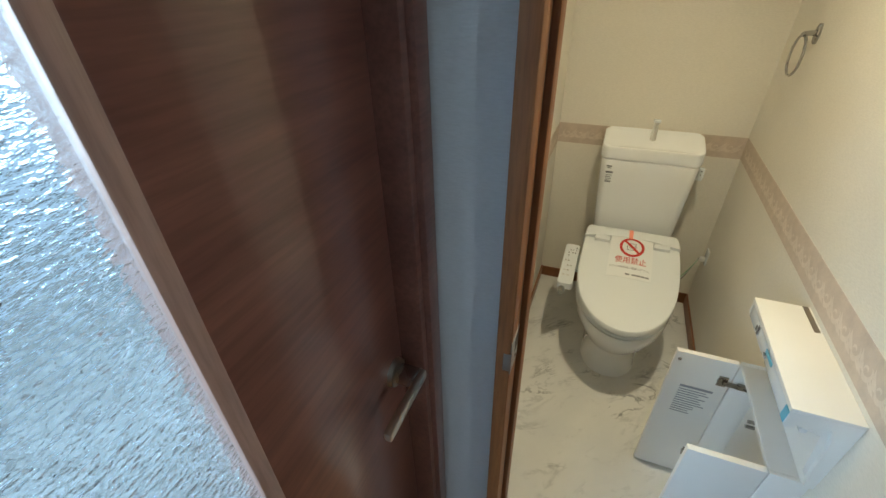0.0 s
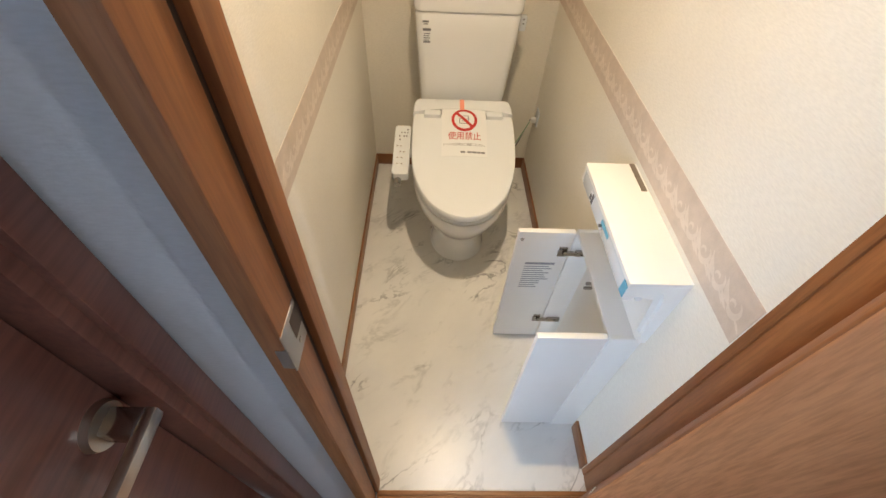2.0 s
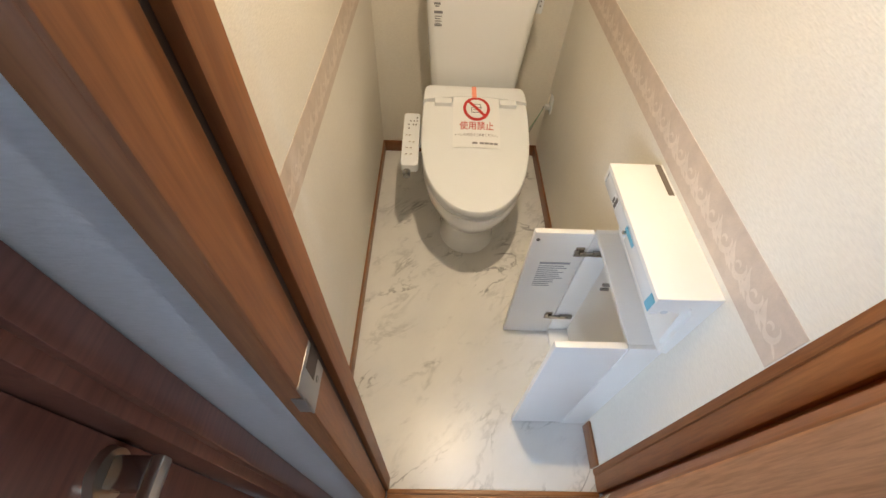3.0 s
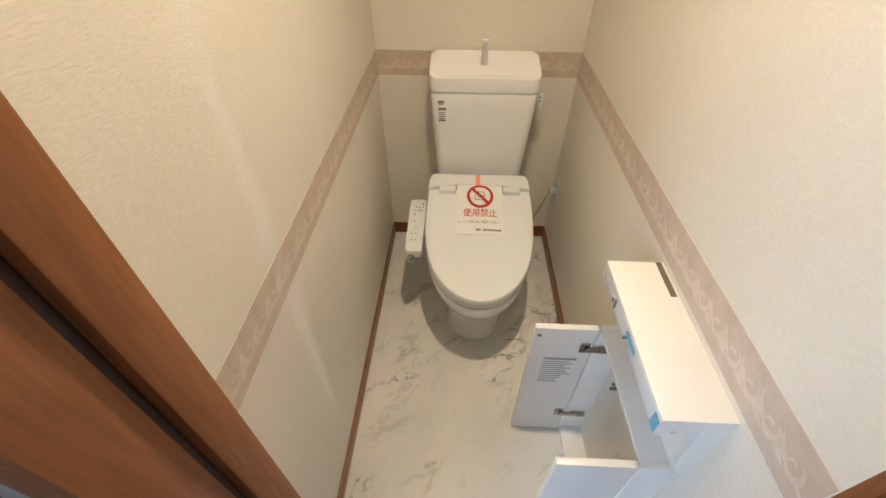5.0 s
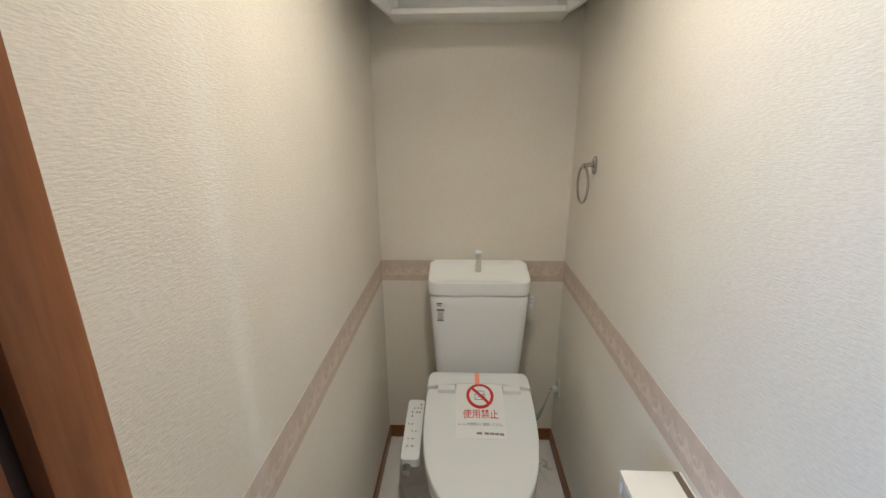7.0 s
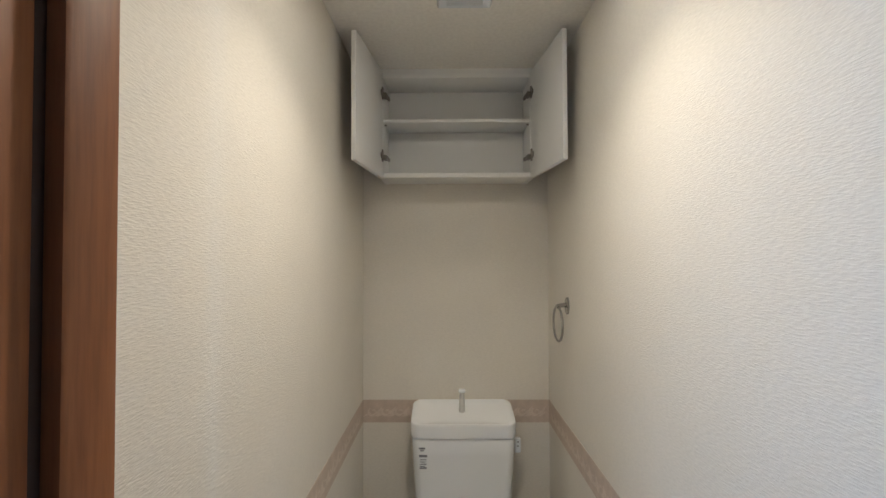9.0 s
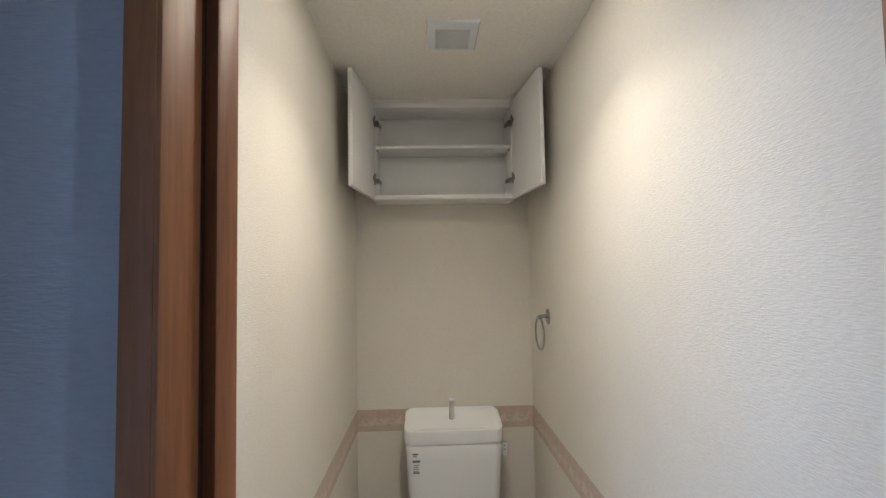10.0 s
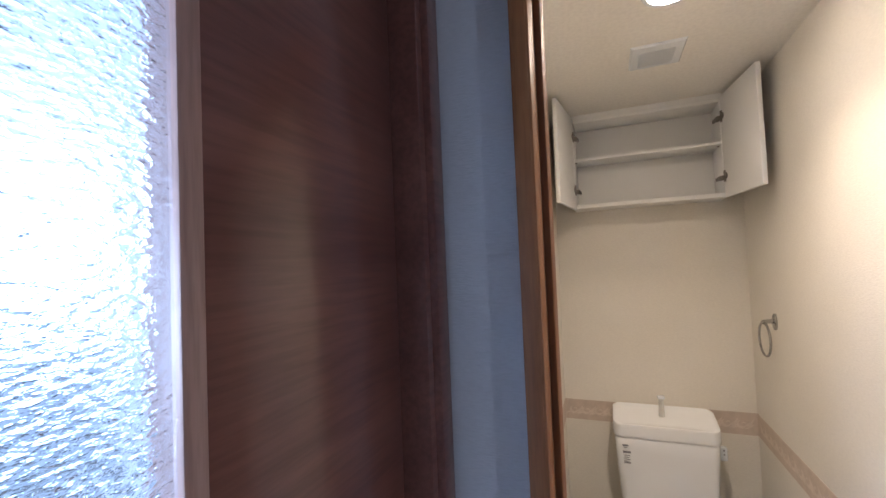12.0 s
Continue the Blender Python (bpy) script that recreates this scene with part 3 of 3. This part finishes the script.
part("ring", tube(bmesh.new(), [(W - 0.037, -0.285 + 0.060 * math.sin(a), 1.272 + 0.060 * math.cos(a)) for a in [2 * math.pi * k / 48 for k in range(48)]], 0.0041, 10, True), M_CHROME, tr)

# ---- toilet ----
TX = 0.412
toilet = thing("toilet", (TX, -0.45, 0), "white ceramic toilet with closed ivory lid and bidet seat", "toilet")


def lerp_table(t, y):
    for (y0, v0), (y1, v1) in zip(t, t[1:]):
        if y >= y1:
            return v0 + (v1 - v0) * (y - y0) / (y1 - y0)
    return t[-1][1]


CROWN = [(-0.20, 0.524), (-0.245, 0.522), (-0.32, 0.518), (-0.386, 0.506), (-0.455, 0.482), (-0.523, 0.457), (-0.60, 0.436), (-0.68, 0.420), (-0.76, 0.407), (-0.83, 0.396)]


def lid_z(x, y):
    z = sum(lerp_table(CROWN, y + d) for d in (-0.03, -0.015, 0, 0.015, 0.03)) / 5
    return z - 0.020 * ((x - TX) / 0.2) ** 2


def egg(back, tip, hw, mid, n=28, power=2.15, rear=0.012):
    """Plan of a bowl or lid: straight back with round corners, egg-shaped front."""
    right = []
    for k in range(5):
        a = radians(90 - 90 * k / 4)
        right.append((hw - 0.004 - rear + rear * math.cos(a), back - rear + rear * math.sin(a)))
    for k in range(1, 5):
        y = back - rear + (mid - back + rear) * k / 5
        right.append((hw - 0.004 * ((y - mid) / max(0.02, back - mid)) ** 2, y))
    for k in range(n + 1):
        a = radians(90 * k / n)
        y = mid - (mid - tip) * math.sin(a)
        q = math.sin(a)
        right.append((hw * math.sqrt(max(0.0, 1 - q ** power)), y))
    return [(TX + x, y) for x, y in right] + [(TX - x, y) for x, y in reversed(right[:-1])]


def shrink(pts, k, c):
    return [(c[0] + k * (x - c[0]), c[1] + k * (y - c[1])) for x, y in pts]


# bowl and pedestal
bm = bmesh.new()
rings = []
for z, back, tip, hw, mid in ((0.0, -0.10, -0.662, 0.118, -0.52), (0.012, -0.10, -0.658, 0.114, -0.52), (0.08, -0.10, -0.660, 0.112, -0.52), (0.14, -0.10, -0.672, 0.116, -0.51),
                              (0.20, -0.10, -0.716, 0.140, -0.49), (0.26, -0.10, -0.764, 0.172, -0.47), (0.31, -0.10, -0.789, 0.191, -0.46), (0.342, -0.10, -0.795, 0.196, -0.455), (0.352, -0.10, -0.793, 0.194, -0.455)):
    rings.append([(x, y, z) for x, y in egg(back, tip, hw, mid)])
loft(bm, rings)
part("bowl", bm, M_WHITE, toilet)
for side in (-1, 1):
    part("bolt_cap", rod(bmesh.new(), (TX + side * 0.1135, -0.545, 0.085), (TX + side * 0.119, -0.545, 0.085), 0.007, 0.006, 14), M_STEEL, toilet)

# seat and bidet body under the lid
plan = egg(-0.250, -0.792, 0.196, -0.455)
bm = bmesh.new()
loft(bm, [[(x, y, 0.354) for x, y in shrink(plan, 0.985, (TX, -0.5))], [(x, y, 0.358) for x, y in plan],
          [(x, y, max(0.362, lid_z(x, y) - 0.034)) for x, y in plan], [(x, y, max(0.364, lid_z(x, y) - 0.031)) for x, y in shrink(plan, 0.985, (TX, -0.5))]])
part("seat", bm, M_PLASTIC, toilet)
# bidet housing behind the lid
bm = bmesh.new()
hous = egg(-0.232, -0.316, 0.199, -0.30, power=40, rear=0.016)
loft(bm, [[(x, y, 0.354) for x, y in hous], [(x, y, lid_z(x, y) - 0.001) for x, y in hous], [(x, y, lid_z(x, y) + 0.006) for x, y in shrink(hous, 0.975, (TX, -0.275))], [(x, y, lid_z(x, y) + 0.0065) for x, y in shrink(hous, 0.6, (TX, -0.275))]])
part("bidet_housing", bm, M_PLASTIC, toilet)
# the lid, crowned, with a rolled rim
lidplan = egg(-0.3185, -0.797, 0.200, -0.455, rear=0.008)
C = (TX, -0.54)
bm = bmesh.new()
rings = []
for k, dz in ((0.985, -0.028), (1.0, -0.024), (1.002, -0.012), (0.997, -0.005), (0.985, -0.001), (0.96, 0.0), (0.85, 0.0), (0.7, 0.0), (0.5, 0.0), (0.3, 0.0), (0.1, 0.0), (0.01, 0.0)):
    pl = shrink(lidplan, k, C)
    rings.append([(x, y, lid_z(x, y) + dz) for x, y in pl])
loft(bm, rings)
lid = part("lid", bm, M_PLASTIC, toilet, "closed ivory plastic lid")
for side in (-1, 1):
    x = TX + side * 0.122
    bm = bmesh.new()
    box(bm, x - 0.032, -0.349, 0.47, x + 0.032, -0.312, lid_z(x, -0.33) + 0.0062, bev=0.002)
    part("hinge_cover", bm, M_PLASTIC, lid)

# side control panel
RX0, RX1 = 0.137, 0.203


def remote_z(y):
    return 0.414 + (y + 0.27) * 0.135


bm = bmesh.new()
pl = [(0.170 + x, -0.407 + y) for x, y in rounded(RX1 - RX0, 0.272, 0.014, 5)]
loft(bm, [[(x, y, remote_z(y) - 0.040) for x, y in shrink(pl, 0.96, (0.17, -0.407))], [(x, y, remote_z(y) - 0.034) for x, y in pl], [(x, y, remote_z(y) - 0.004) for x, y in pl], [(x, y, remote_z(y)) for x, y in shrink(pl, 0.96, (0.17, -0.407))], [(x, y, remote_z(y)) for x, y in shrink(pl, 0.2, (0.17, -0.407))]])
box(bm, 0.195, -0.42, 0.358, 0.235, -0.29, 0.372)
panel = part("control_panel", bm, M_PLASTIC, toilet, "ivory side control panel with small buttons")
for row, (y, xs, w, dark) in enumerate(((-0.300, (0.190,), 0.006, True), (-0.318, (0.165, 0.178, 0.190), 0.004, True), (-0.338, (0.158, 0.176, 0.187), 0.005, True), (-0.358, (0.160,), 0.005, True),
                                        (-0.395, (0.152, 0.165), 0.010, False), (-0.428, (0.166, 0.180), 0.009, False), (-0.460, (0.156, 0.172), 0.012, False), (-0.492, (0.156, 0.174), 0.011, False))):
    for x in xs:
        part("button", box(bmesh.new(), x - w / 2, y - 0.004, remote_z(y) - 0.002, x + w / 2, y + 0.004, remote_z(y) + 0.0012, bev=0.0005), M_INK if dark else M_CABIN, panel)
        if not dark:
            part("button_mark", boxes((x - w / 3, y - 0.0015, remote_z(y) + 0.001, x + w / 3, y + 0.0015, remote_z(y) + 0.0017)), M_INK, panel)
part("sensor", rod(bmesh.new(), (0.160, -0.530, 0.346), (0.160, -0.566, 0.340), 0.015, 0.013, 20), M_CHROME, panel, "small chrome knob under the panel")

# tank with lid, hand-washing spout and flush lever
bm = bmesh.new()
rings = []
for z, w, d in ((0.356, 0.300, 0.150), (0.40, 0.335, 0.158), (0.48, 0.350, 0.160), (0.62, 0.370, 0.162), (0.76, 0.388, 0.164), (0.812, 0.392, 0.165), (0.818, 0.386, 0.160), (0.8235, 0.372, 0.148), (0.826, 0.370, 0.146)):
    rings.append([(TX + 0.002 + x, -0.010 - 0.083 + y - (0.010 * (1 - (2 * x / w) ** 2) if y < 0 else 0), z) for x, y in rounded(w, d, 0.030, 8)])
loft(bm, rings)
tank = part("tank", bm, M_WHITE, toilet, "white ceramic cistern tapering downwards")


def tank_lid_z(y, top):
    q = (y + 0.175) / 0.17
    return 0.879 + 0.037 * q + top


bm = bmesh.new()
rings = []
for k, mode in ((0.90, 0.8255), (0.965, 0.8230), (0.992, 0.8245), (1.002, 0.830), (1.004, 0.838), (1.003, "t-0.007"), (0.995, "t-0.002"), (0.978, "t"), (0.90, "t-0.001"), (0.80, "t-0.006"), (0.5, "t-0.009"), (0.1, "t-0.010")):
    ring = []
    for x, y in rounded(0.402, 0.172, 0.034, 8):
        bow = 0.010 * (1 - (2 * x / 0.402) ** 2) if y < 0 else 0
        px, py = TX + 0.002 + k * x, -0.092 + k * (y - bow)
        ring.append((px, py, mode if isinstance(mode, float) else tank_lid_z(py, float(mode[1:] or 0))))
    rings.append(ring)
loft(bm, rings)
tlid = part("tank_lid", bm, M_WHITE, tank, "white basin lid with a rounded rim")
sx, sy = 0.412, -0.075
bm = bmesh.new()
rod(bm, (sx, sy, 0.885), (sx, sy - 0.002, 0.950), 0.0125, 0.010, 20)
rod(bm, (sx, sy - 0.002, 0.946), (sx, sy - 0.016, 0.972), 0.0105, 0.009, 20)
part("spout", bm, M_CLEAR, tank, "clear plastic hand-washing spout")
part("spout_cap", box(bmesh.new(), sx - 0.014, sy - 0.024, 0.969, sx + 0.014, sy + 0.004, 0.980, bev=0.004), M_PLASTIC, tank)
bm = bmesh.new()
rod(bm, (0.606, -0.105, 0.776), (0.622, -0.105, 0.776), 0.016, 0.015, 24)
box(bm, 0.613, -0.122, 0.744, 0.640, -0.096, 0.800, bev=0.006)
fl = part("flush_lever", bm, M_PLASTIC, tank, "white flush lever")
part("lever_mark", boxes((0.625, -0.1227, 0.786, 0.630, -0.1218, 0.791), (0.625, -0.1227, 0.770, 0.630, -0.1218, 0.775)), M_INK, fl)
tag = part("label", boxes((0.247, -0.1800, 0.712, 0.277, -0.1770, 0.766)), M_PAPER, tank, "small printed product label")
bars = bmesh.new()
box(bars, 0.247, -0.1806, 0.757, 0.277, -0.1799, 0.766)
for k in range(4):
    box(bars, 0.250, -0.1806, 0.746 - 0.008 * k, 0.274 - 0.004 * (k % 2), -0.1799, 0.749 - 0.008 * k)
box(bars, 0.249, -0.1806, 0.714, 0.275, -0.1799, 0.720)
box(bars, 0.246, -0.1800, 0.786, 0.269, -0.1772, 0.792)
box(bars, 0.250, -0.1800, 0.779, 0.265, -0.1772, 0.782)
part("print", bars, M_FAINT, tank, "grey printed bars")

# ---- notice taped on the lid ----
notice = thing("notice", (0.413, -0.40, 0.46), "white paper notice with a red prohibition sign taped on the lid", "sign")


def on_lid(bm, lift):
    for v in bm.verts:
        v.co.z = lid_z(v.co.x, v.co.y) + lift + v.co.z
    return bm


def sheet(x0, y0, x1, y1, lift, thick=0.0006, nx=6, ny=10):
    bm = bmesh.new()
    bmesh.ops.create_grid(bm, x_segments=nx, y_segments=ny, size=0.5)
    for v in bm.verts:
        v.co = Vector((x0 + (v.co.x + 0.5) * (x1 - x0), y0 + (v.co.y + 0.5) * (y1 - y0), 0))
    geo = bmesh.ops.extrude_face_region(bm, geom=bm.faces[:])["geom"]
    bmesh.ops.translate(bm, verts=[g for g in geo if isinstance(g, bmesh.types.BMVert)], vec=(0, 0, thick))
    return on_lid(bm, lift)


NX0, NX1, NY0, NY1 = 0.327, 0.499, -0.533, -0.302
part("paper", sheet(NX0, NY0, NX1, NY1, 0.0032), M_PAPER, notice)
part("tape", sheet(0.398, -0.325, 0.415, -0.258, 0.0078), M_PINK, notice, "pink tape strip")


def text_mesh(body, size, cx, cy, squeeze=1.0):
    """Flat lettering about (cx, cy), laid along the lid."""
    cu = bpy.data.curves.new("words", "FONT")
    cu.body, cu.size, cu.align_x, cu.align_y = body, size, "CENTER", "CENTER"
    cu.offset = size * 0.008
    ob = new("words", cu)
    me = bpy.data.meshes.new_from_object(ob.evaluated_get(bpy.context.evaluated_depsgraph_get()))
    bm = bmesh.new()
    bm.from_mesh(me)
    bpy.data.objects.remove(ob)
    bpy.data.curves.remove(cu)
    bpy.data.meshes.remove(me)
    for v in bm.verts:
        v.co = Vector((cx + v.co.x, cy + v.co.y * squeeze, 0))
    return bm


bm = bmesh.new()
n = 48
ra, rb = 0.050, 0.039
ca, cb = (0.414, -0.373), 1.10
vo = [bm.verts.new((ca[0] + ra * math.cos(2 * math.pi * k / n), ca[1] + cb * ra * math.sin(2 * math.pi * k / n), 0)) for k in range(n)]
vi = [bm.verts.new((ca[0] + rb * math.cos(2 * math.pi * k / n), ca[1] + cb * rb * math.sin(2 * math.pi * k / n), 0)) for k in range(n)]
for k in range(n):
    bm.faces.new((vo[k], vo[(k + 1) % n], vi[(k + 1) % n], vi[k]))
d, w = 0.0295, 0.0040
for k in range(8):
    q0, q1 = d - 2 * d * k / 8, d - 2 * d * (k + 1) / 8
    bm.faces.new([bm.verts.new((ca[0] + a, ca[1] + cb * b, 0.0006)) for a, b in ((-q0 - w, q0 - w), (-q0 + w, q0 + w), (-q1 + w, q1 + w), (-q1 - w, q1 - w))])
part("prohibition_sign", on_lid(bm, 0.0046), M_RED, notice, "red prohibition ring with a slash")
bm = bmesh.new()
for a in ((-0.020, 0.002, 0.020, 0.005), (-0.020, -0.018, -0.017, 0.005), (-0.017, -0.018, 0.017, -0.015), (0.014, -0.015, 0.017, 0.018), (-0.008, 0.016, 0.017, 0.019), (-0.008, 0.005, -0.005, 0.019), (-0.012, -0.008, 0.010, -0.005)):
    f = [bm.verts.new((ca[0] + x, ca[1] + cb * y, 0)) for x, y in ((a[0], a[1]), (a[2], a[1]), (a[2], a[3]), (a[0], a[3]))]
    bm.faces.new(f)
part("pictogram", on_lid(bm, 0.0042), M_FAINT, notice, "grey toilet pictogram")
part("lettering", on_lid(text_mesh("使用禁止", 0.0315, 0.414, -0.449, 1.12), 0.0044), M_RED, notice, "red characters")
part("lettering", on_lid(text_mesh("トイレの使用はご遠慮ください。", 0.0110, 0.414, -0.484, 1.12), 0.0044), M_FAINT, notice, "small dark characters")
bm = bmesh.new()
for x0, x1 in ((0.398, 0.416), (0.424, 0.440), (0.442, 0.458), (0.460, 0.474), (0.476, 0.490)):
    f = [bm.verts.new((x, y, 0)) for x, y in ((x0, -0.519), (x1, -0.519), (x1, -0.511), (x0, -0.511))]
    bm.faces.new(f)
part("print_bar", on_lid(bm, 0.0044), M_FAINT, notice, "grey bars of small print")

# ---- wall socket with plug and cord ----
so = thing("wall_socket", (W - 0.005, -0.075, 0.300), "white wall socket with a plug and cord", "socket")
part("plate", box(bmesh.new(), W - 0.006, -0.098, 0.310, W, -0.048, 0.385, bev=0.002), M_PLASTIC, so)
part("plug", box(bmesh.new(), W - 0.028, -0.084, 0.322, W - 0.005, -0.062, 0.345, bev=0.005), M_CABIN, so)
cord = []
for k in range(15):
    q = k / 14
    cord.append((W - 0.034 - 0.150 * q, -0.075 - 0.165 * q, 0.330 - 0.09 * math.sin(math.pi * min(1, q * 0.9)) + 0.0 * q))
part("cord", tube(bmesh.new(), cord, 0.0026, 8), M_CABIN, so, "pale grey cord")
part("cord", tube(bmesh.new(), [(x + 0.004, y + 0.012, z - 0.020 * math.sin(math.pi * i / 14)) for i, (x, y, z) in enumerate(cord)], 0.0024, 8), M_INK, so, "thin dark earth wire")

M_GREEN = material("green_wire", 0.4, 0.0, (0.10, 0.30, 0.13))[0]
part("cord", tube(bmesh.new(), [(x - 0.002, y - 0.008, z + 0.016 * math.sin(math.pi * i / 14)) for i, (x, y, z) in enumerate(cord)], 0.0018, 8), M_GREEN, so, "thin green earth wire")

# ---- floor cabinet, doors open, with the paper holder over it ----
KX, KY0, KY1, KZ0, KZ1 = 0.703, -1.347, -1.006, 0.010, 0.578
cab = thing("storage_cabinet", (0.74, (KY0 + KY1) / 2, 0), "slim white storage cabinet on the wall, both doors open", "cabinet")
part("side_panel", box(bmesh.new(), KX, KY0, 0.0, W - 0.0005, KY0 + 0.012, KZ1, bev=0.0012), M_CAB, cab)
part("side_panel", box(bmesh.new(), KX, KY1 - 0.012, 0.0, W - 0.0005, KY1, KZ1, bev=0.0012), M_CAB, cab)
part("top_panel", box(bmesh.new(), KX, KY0 + 0.012, KZ1 - 0.013, W - 0.0005, KY1 - 0.012, KZ1 - 0.0005, bev=0.0012), M_CAB, cab)
part("bottom_panel", box(bmesh.new(), KX, KY0 + 0.012, 0.006, W - 0.0005, KY1 - 0.012, 0.022, bev=0.0012), M_CAB, cab)
part("back_panel", boxes((W - 0.006, KY0 + 0.012, 0.022, W - 0.0008, KY1 - 0.012, KZ1 - 0.013)), M_CAB, cab, smooth=False)
part("cleat", box(bmesh.new(), W - 0.014, -1.215, 0.022, W - 0.006, -1.203, 0.30, bev=0.002), M_CAB, cab)
for z in (0.415, 0.437):
    part("peg", rod(bmesh.new(), (W - 0.007, -1.090, z), (W - 0.030, -1.090, z), 0.0055, 0.005, 14), M_CHROME, cab, "small chrome peg")
fd = part("door", box(bmesh.new(), 0.538, KY1 - 0.016, KZ0, KX - 0.006, KY1, KZ1 - 0.001, bev=0.0012), M_CAB, cab, "open white door with a printed sheet inside")
nd = part("door", box(bmesh.new(), 0.540, KY0 + 0.001, KZ0, KX - 0.002, KY0 + 0.0165, KZ1 - 0.001, bev=0.0012), M_CAB, cab, "open white door")


def cup_hinge(parent, y, s, z):
    bm = bmesh.new()
    box(bm, 0.664, y, z - 0.020, 0.688, y + s * 0.004, z + 0.020, bev=0.001)
    rod(bm, (0.676, y, z), (0.676, y + s * 0.006, z), 0.014, n=16)
    box(bm, 0.676, y + s * 0.004, z - 0.007, 0.716, y + s * 0.013, z + 0.007, bev=0.002)
    box(bm, 0.712, y + s * 0.002, z - 0.010, 0.758, y + s * 0.012, z + 0.010, bev=0.002)
    h = part("hinge", bm, M_STEEL, parent, "bright metal cup hinge")
    part("screw", rod(bmesh.new(), (0.740, y + s * 0.012, z), (0.740, y + s * 0.0135, z), 0.0045, n=10), M_CHROME, h)


for z in (0.500, 0.135):
    cup_hinge(fd, KY1 - 0.016, -1, z)
    cup_hinge(nd, KY0 + 0.0165, 1, z)
part("bumper", rod(bmesh.new(), (0.551, KY1 - 0.016, 0.548), (0.551, KY1 - 0.018, 0.548), 0.0055, n=12), M_STEEL, fd)
bm = bmesh.new()
box(bm, 0.579, KY1 - 0.0168, 0.437, 0.668, KY1 - 0.0158, 0.446)
for k in range(11):
    z = 0.428 - 0.0105 * k
    box(bm, 0.579, KY1 - 0.0168, z - 0.0024, 0.664 - (0.010, 0.0, 0.024, 0.004, 0.016)[k % 5] - (0.02 if k > 7 else 0), KY1 - 0.0158, z + 0.0010)
part("printed_text", bm, M_PRINT, fd, "grey lines of small print")

HY0, HY1, HZT = -1.356, -1.002, 0.803
ph = thing("paper_holder", (0.72, (HY0 + HY1) / 2, KZ1), "white shelf-top double paper holder with blue tape", "paper holder")
part("top_board", box(bmesh.new(), 0.660, HY0, HZT - 0.012, W - 0.0005, HY1, HZT, bev=0.0015), M_CAB, ph)
prof = [(0.662, HZT - 0.0125), (0.662, 0.757), (0.665, 0.750), (0.672, 0.748), (0.680, 0.752)]
prof += [(0.684 + 0.040 * (1 - math.cos(radians(a))) , 0.752 + 0.026 * math.sin(radians(a))) for a in (20, 45, 70, 90)]
prof += [(0.738, 0.768), (0.748, 0.740), (0.752, 0.70), (0.755, 0.640), (0.762, KZ1 + 0.002), (W - 0.0007, KZ1 + 0.0005), (W - 0.0007, HZT - 0.0125)]
for y in (HY0 + 0.001, HY1 - 0.011):
    part("side_panel", loft(bmesh.new(), [[(x, y, z) for x, z in prof], [(x, y + 0.010, z) for x, z in prof]]), M_CAB, ph, smooth=False)
part("back_plate", boxes((W - 0.020, HY0 + 0.011, KZ1 + 0.001, W - 0.001, HY1 - 0.011, HZT - 0.0125)), M_CAB, ph, smooth=False)
for y in (HY0 + 0.0112, HY1 - 0.0132):
    part("cheek", loft(bmesh.new(), [[(x, q, z) for x, z in ((0.671, 0.790), (0.671, 0.756), (0.690, 0.748), (0.735, 0.735), (0.748, 0.62), (W - 0.0205, 0.60), (W - 0.0205, 0.790))] for q in (y, y + 0.002)]), M_CAB, ph, smooth=False)
for y0, y1 in ((HY0 + 0.0135, -1.183), (-1.176, HY1 - 0.0135)):
    bm = bmesh.new()
    box(bm, 0.6625, y0, 0.752, 0.670, y1, HZT - 0.0125, bev=0.002)
    flap = part("paper_flap", bm, M_PLASTIC, ph)
    part("paper_bar", rod(bmesh.new(), (0.706, y0, 0.735), (0.706, y1, 0.735), 0.007, n=14), M_PLASTIC, ph)
part("slot", boxes((0.762, -1.100, HZT - 0.001, 0.774, -1.004, HZT + 0.0012)), material("bronze_strip", 0.4, 0.6, (0.22, 0.19, 0.16))[0], ph, "bronze inlaid strip")
part("pin", rod(bmesh.new(), (0.655, -1.180, 0.772), (0.668, -1.180, 0.772), 0.004, n=12), M_CHROME, ph)
part("blue_tape", boxes((0.6605, -1.222, 0.774, 0.6622, -1.172, 0.783)), M_BLUE, ph, "blue masking tape")
part("blue_tape", boxes((0.6605, -1.353, 0.756, 0.6622, -1.334, 0.788)), M_BLUE, ph, "blue masking tape")
stick = part("sticker", boxes((0.6612, -1.104, 0.757, 0.6622, -1.078, 0.786)), M_PAPER, ph, "small black and white sticker")
part("sticker_print", boxes((0.6604, -1.102, 0.760, 0.6612, -1.092, 0.784), (0.6604, -1.088, 0.762, 0.6612, -1.080, 0.776)), M_INK, stick)

# ---- boards of the hall floor ----
plank = finish("board", box(bmesh.new(), 0, 0, 0, 0.888, 0.0995, 0.014, bev=0.0012), M_HALLFLOOR)
for r in range(21):
    for c in range(4 + r % 2):
        ob = new("board", plank)
        ob.parent = hall_floor
        x = -0.060 + 0.89 * c - (0.445 if r % 2 else 0)
        if x < -0.07:
            x = -0.060
            ob.scale.x = 0.5
        if c == 4:
            ob.scale.x = 0.5
        ob.location = Vector((x, -1.706 - 0.1 * r if r else -1.706, -0.0158)) - Vector(hall_floor.location)
